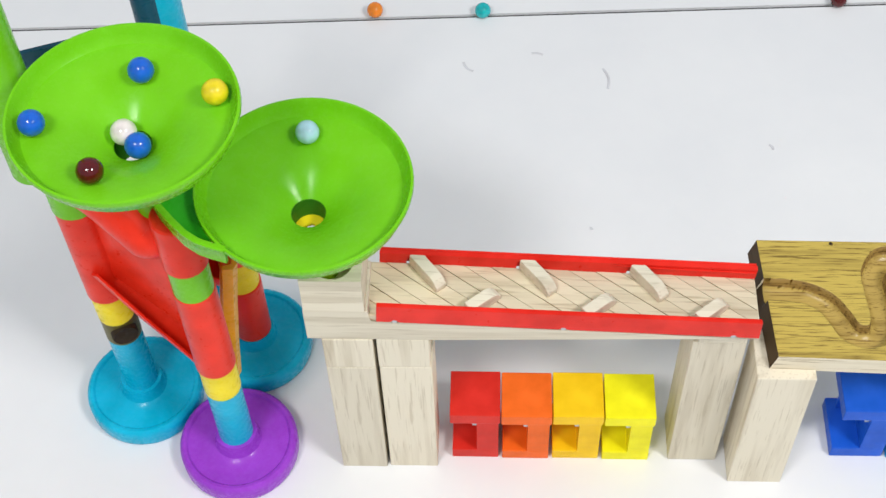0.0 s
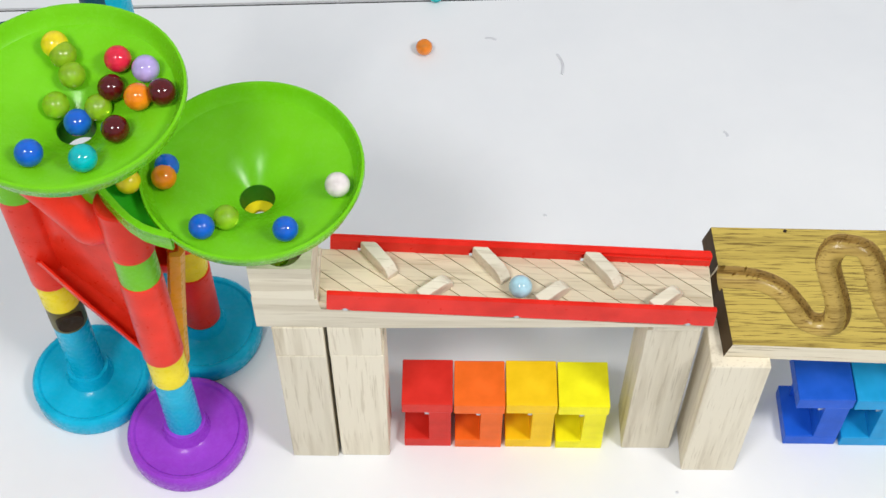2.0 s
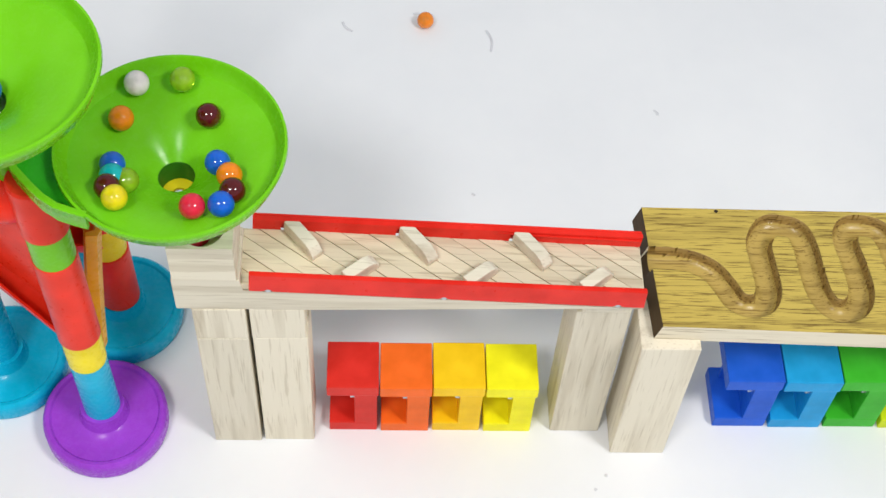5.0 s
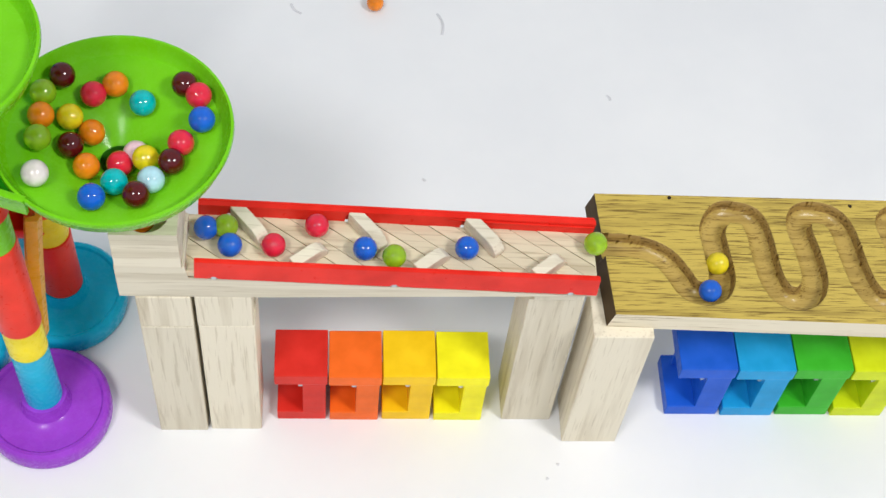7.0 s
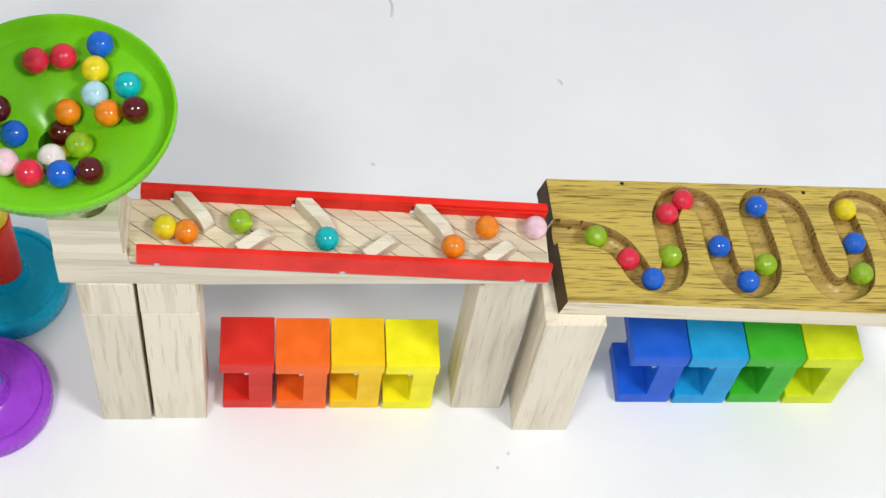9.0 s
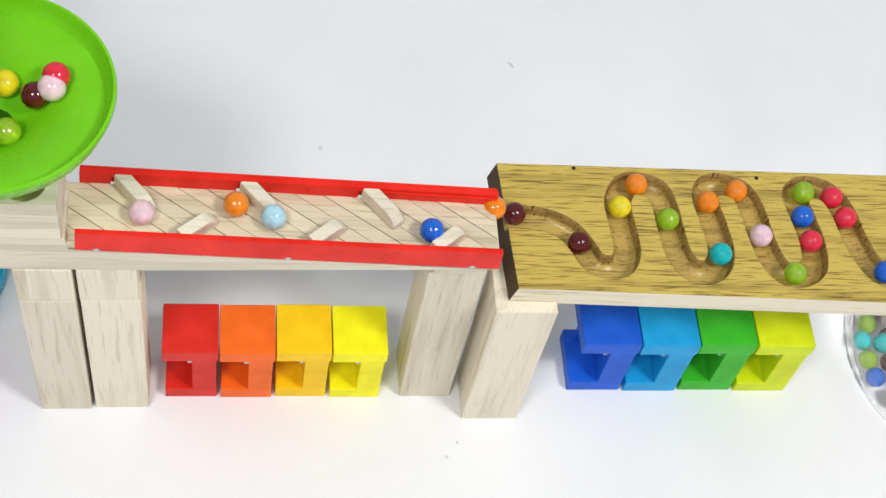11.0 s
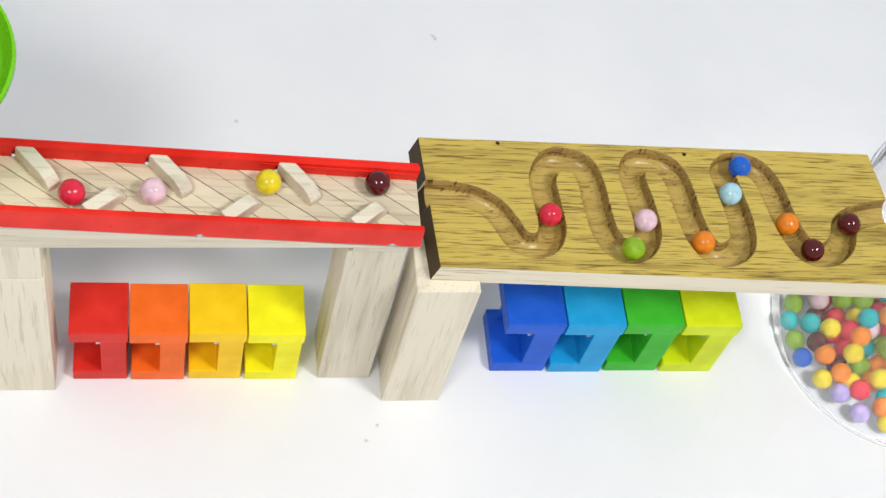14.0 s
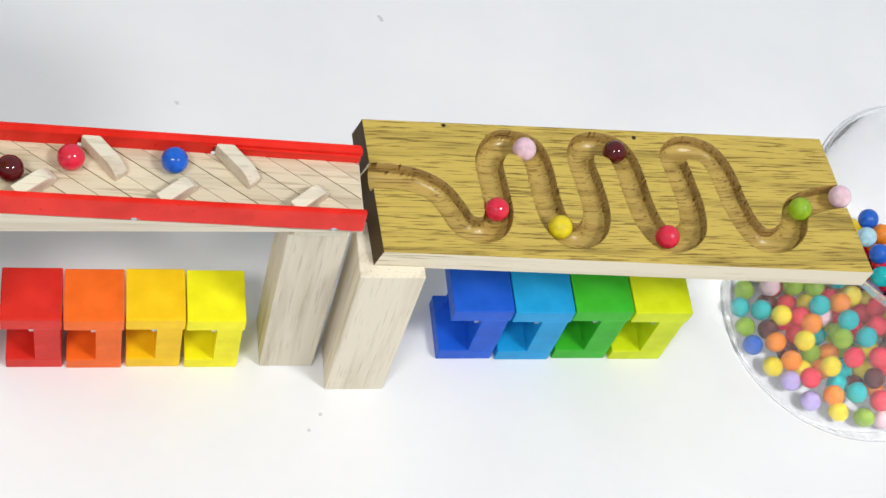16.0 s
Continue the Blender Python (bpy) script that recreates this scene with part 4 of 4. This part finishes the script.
    run_marble("yellow", (), ((2.5, 352, 0.050), (3, 530, 0.044), (3.5, 747, 0.038), (4, 930, 0.047), (6.5, 1883, 0.039), (7, 2134, 0.018), (7.5, 2387, 0.025), (8, 2618, 0.022), (8.5, 2850, 0.007),), ((9, 0.016, 0.010), (11.5, 0.484, 0.000), (12, 0.570, 0.000), (12.5, 0.664, 0.000), (13, 0.744, 0.000), (13.5, 0.841, 0.000),))
    run_marble("orange", (), ((2, 187, 0.050), (2.5, 372, 0.050), (3, 548, 0.046), (3.5, 748, 0.050), (4, 912, 0.040), (6.5, 2166, 0.031), (7, 2387, 0.021), (7.5, 2652, 0.024), (8, 2930, 0.021),), ((11.5, 0.338, 0.000), (12, 0.442, 0.000), (12.5, 0.531, 0.000), (13, 0.618, 0.000), (13.5, 0.708, 0.000), (14, 0.807, 0.000), (14.5, 0.895, 0.000),))
    run_marble("blue", (), ((2, 298, 0.046), (2.5, 495, 0.049), (3, 695, 0.050), (3.5, 863, 0.048), (4, 1059, 0.048), (6.5, 1881, 0.050), (7, 2060, 0.044), (7.5, 2245, 0.049), (8, 2441, 0.042), (8.5, 2607, 0.048), (9, 2801, 0.038),), ((11.5, 0.294, 0.000), (12, 0.387, 0.000), (12.5, 0.477, 0.000), (13, 0.568, 0.000), (13.5, 0.660, 0.000), (14, 0.753, 0.000), (14.5, 0.844, 0.000),))
    run_marble("ice_blue", (), ((6.5, 100, 0.050), (7, 306, 0.037), (7.5, 485, 0.050), (8, 676, 0.043), (8.5, 862, 0.030), (9, 1124, 0.027),), ((11.5, 0.207, 0.024), (12, 0.360, 0.000), (12.5, 0.445, 0.000), (13, 0.535, 0.000), (13.5, 0.630, 0.000), (14, 0.721, 0.000), (14.5, 0.819, 0.000), (15, 0.910, 0.000),))
    run_marble("orange", ((4, 22, 0.034),), ((6.5, 340, 0.037), (7, 525, 0.041), (7.5, 740, 0.039), (8, 948, 0.032), (8.5, 1156, 0.029), (9, 1510, 0.014),), ((11.5, 0.186, 0.007), (12, 0.318, 0.000), (12.5, 0.381, 0.000), (13, 0.465, 0.000), (13.5, 0.559, 0.000), (14, 0.652, 0.000), (14.5, 0.739, 0.000), (15, 0.835, 0.000),))
    run_marble("pink", ((4, 61, 0.029),), ((6.5, 101, 0.030), (7, 357, 0.010),), ((11.5, 0.133, 0.021), (12, 0.208, 0.024), (12.5, 0.351, 0.000), (13, 0.386, 0.000), (13.5, 0.438, 0.000), (14, 0.529, 0.000), (14.5, 0.624, 0.000), (15, 0.717, 0.000), (15.5, 0.814, 0.000), (16, 0.906, 0.000),))
    run_marble("lime", ((2, 141, 0.013), (2.5, 477, 0.024),), ((8, 13, 0.010),), ((11.5, 0.062, 0.018), (12, 0.116, 0.006), (12.5, 0.191, 0.007), (13, 0.323, 0.000), (13.5, 0.408, 0.000), (14, 0.502, 0.000), (14.5, 0.592, 0.000), (15, 0.693, 0.000), (15.5, 0.787, 0.000), (16, 0.874, 0.000),))
    run_marble("red", (), ((6.5, 70, 0.029), (7, 283, 0.008),), ((11.5, 0.029, 0.006), (12, 0.090, 0.016), (12.5, 0.160, 0.017), (13, 0.241, 0.021), (13.5, 0.363, 0.000), (14, 0.367, 0.000), (14.5, 0.389, 0.000), (15, 0.483, 0.000), (15.5, 0.568, 0.000), (16, 0.664, 0.000),))
    run_marble("maroon", (), ((3, 309, 0.049), (3.5, 485, 0.046), (4, 680, 0.048), (6.5, 1582, 0.042), (7, 1771, 0.036), (7.5, 1988, 0.014), (8, 2253, 0.043), (8.5, 2479, 0.038), (9, 2688, 0.030),), ((12.5, 0.022, 0.010), (13, 0.071, 0.025), (13.5, 0.150, 0.025), (14, 0.215, 0.025), (14.5, 0.357, 0.000), (15, 0.409, 0.000), (15.5, 0.505, 0.000), (16, 0.594, 0.000),))
    run_marble("yellow", ((0, 17, 0.049), (0.5, 219, 0.045), (1, 431, 0.038), (1.5, 655, 0.025), (2, 828, 0.039), (2.5, 938, 0.020), (3, 1216, 0.024), (3.5, 1486, 0.024), (4, 1784, 0.024),), ((6.5, 294, 0.042), (7, 511, 0.029), (7.5, 774, 0.029), (8, 1035, 0.025), (8.5, 1250, 0.025), (9, 1499, 0.037), (11.5, 2863, 0.013),), ((13, 0.024, 0.006), (13.5, 0.086, 0.022), (14, 0.155, 0.022), (14.5, 0.235, 0.021), (15, 0.373, 0.000), (15.5, 0.399, 0.000), (16, 0.487, 0.000),))
    run_marble("pink", (), ((8.5, 48, 0.050), (9, 235, 0.037),), ((13.5, 0.033, 0.005), (14, 0.092, 0.012), (14.5, 0.162, 0.012), (15, 0.266, 0.000), (15.5, 0.372, 0.000), (16, 0.426, 0.000),))
    run_marble("red", ((1.5, 78, 0.032), (2, 412, 0.036), (2.5, 519, 0.016),), ((3, 236, 0.050), (3.5, 448, 0.050), (4, 643, 0.044), (6.5, 1561, 0.037), (7, 1792, 0.036), (7.5, 2007, 0.033), (8, 2210, 0.048), (8.5, 2396, 0.033), (9, 2629, 0.038),), ((14, 0.053, 0.007), (14.5, 0.089, 0.016), (15, 0.161, 0.015), (15.5, 0.264, 0.000), (16, 0.360, 0.000),))
    run_marble("blue", ((1.5, 49, 0.049), (2, 249, 0.038),), ((3, 346, 0.031), (3.5, 579, 0.030), (4, 799, 0.025), (6.5, 1990, 0.045), (7, 2170, 0.047), (7.5, 2337, 0.030), (8, 2589, 0.032), (8.5, 2852, 0.021), (9, 3076, 0.021),), ((15, 0.029, 0.009), (15.5, 0.067, 0.019), (16, 0.138, 0.024),))
    run_marble("red", (), ((6.5, 254, 0.040), (7, 476, 0.032), (7.5, 713, 0.038), (8, 917, 0.030), (8.5, 1142, 0.040), (9, 1337, 0.038),), ((15.5, 0.036, 0.005), (16, 0.083, 0.023),))
    run_marble("maroon", ((2, 3, 0.049), (2.5, 192, 0.026), (3, 455, 0.021),), ((4, 355, 0.035), (6.5, 1408, 0.028), (7, 1627, 0.024), (7.5, 1863, 0.042), (8, 2063, 0.032), (8.5, 2309, 0.042), (9, 2525, 0.042),), ((16, 0.055, 0.008),))
    run_marble("red", (), ((7, 29, 0.050), (7.5, 201, 0.048), (8, 397, 0.037), (8.5, 621, 0.029), (9, 807, 0.039),), ())
    run_marble("white", ((0, 145, 0.005),), ((1, 300, 0.043), (1.5, 492, 0.049), (2, 708, 0.050), (2.5, 892, 0.049), (3, 1115, 0.050), (3.5, 1292, 0.046), (4, 1492, 0.050), (6.5, 2556, 0.050), (7, 2738, 0.048), (7.5, 2928, 0.050), (8, 3102, 0.046), (8.5, 3302, 0.050), (9, 3510, 0.020),), ())
    run_marble("lime", ((2, 103, 0.033),), ((3, 18, 0.050), (3.5, 247, 0.048), (4, 382, 0.050), (6.5, 1445, 0.045), (7, 1626, 0.040), (7.5, 1828, 0.050), (8, 2004, 0.044), (8.5, 2203, 0.040), (9, 2484, 0.016),), ())
    run_marble("teal", ((1.5, 118, 0.034), (2, 290, 0.042), (2.5, 374, 0.035),), ((3.5, 344, 0.042), (4, 551, 0.026), (6.5, 1498, 0.050), (7, 1714, 0.029), (7.5, 1918, 0.035), (8, 2157, 0.037), (8.5, 2355, 0.036), (9, 2548, 0.042), (11.5, 3611, 0.038),), ())
    run_marble("blue", ((3.5, 340, 0.044),), ((8.5, 235, 0.050), (9, 425, 0.050), (11.5, 1474, 0.033),), ())
    run_marble("yellow", ((4, 217, 0.002),), ((11.5, 339, 0.043),), ())
    run_marble("orange", ((2, 4, 0.036),), ((3, 352, 0.050), (3.5, 520, 0.047), (4, 721, 0.050), (6.5, 1978, 0.018), (7, 2254, 0.035), (7.5, 2532, 0.050), (8, 2706, 0.040), (8.5, 2989, 0.030), (9, 3252, 0.028), (11.5, 4399, 0.050),), ())
    run_marble("maroon", ((0, 252, 0.039), (0.5, 455, 0.041), (1, 661, 0.032), (1.5, 856, 0.037), (2, 1047, 0.032), (2.5, 1178, 0.010),), ((6.5, 309, 0.046), (7, 490, 0.048), (7.5, 715, 0.024), (8, 954, 0.014), (8.5, 1184, 0.044), (9, 1381, 0.042), (11.5, 2492, 0.029),), ())
    run_marble("red", (), ((12, 354, 0.028),), ())
    run_marble("blue", ((2.5, 318, 0.047),), ((12, 36, 0.042),), ())
    run_marble("lavender", ((1.5, 357, 0.049), (2, 387, 0.043), (3, 764, 0.038), (3.5, 977, 0.029), (4, 1152, 0.048),), ((12, 60, 0.050),), ())
    run_marble("lime", ((2, 26, 0.014),), ((12, 341, 0.044),), ())
    run_marble("maroon", (), ((12.5, 319, 0.038),), ())
    run_marble("red", (), ((12, 30, 0.030), (12.5, 333, 0.048),), ())
    run_marble("yellow", (), ((12.5, 30, 0.040),), ())
    run_marble("lime", (), ((13, 11, 0.043),), ())
    run_marble("red", (), ((13.5, 347, 0.048),), ())
    run_marble("blue", ((0, 189, 0.048), (0.5, 356, 0.039), (1, 552, 0.041), (1.5, 761, 0.034), (2, 1043, 0.003),), (), ())


motions()
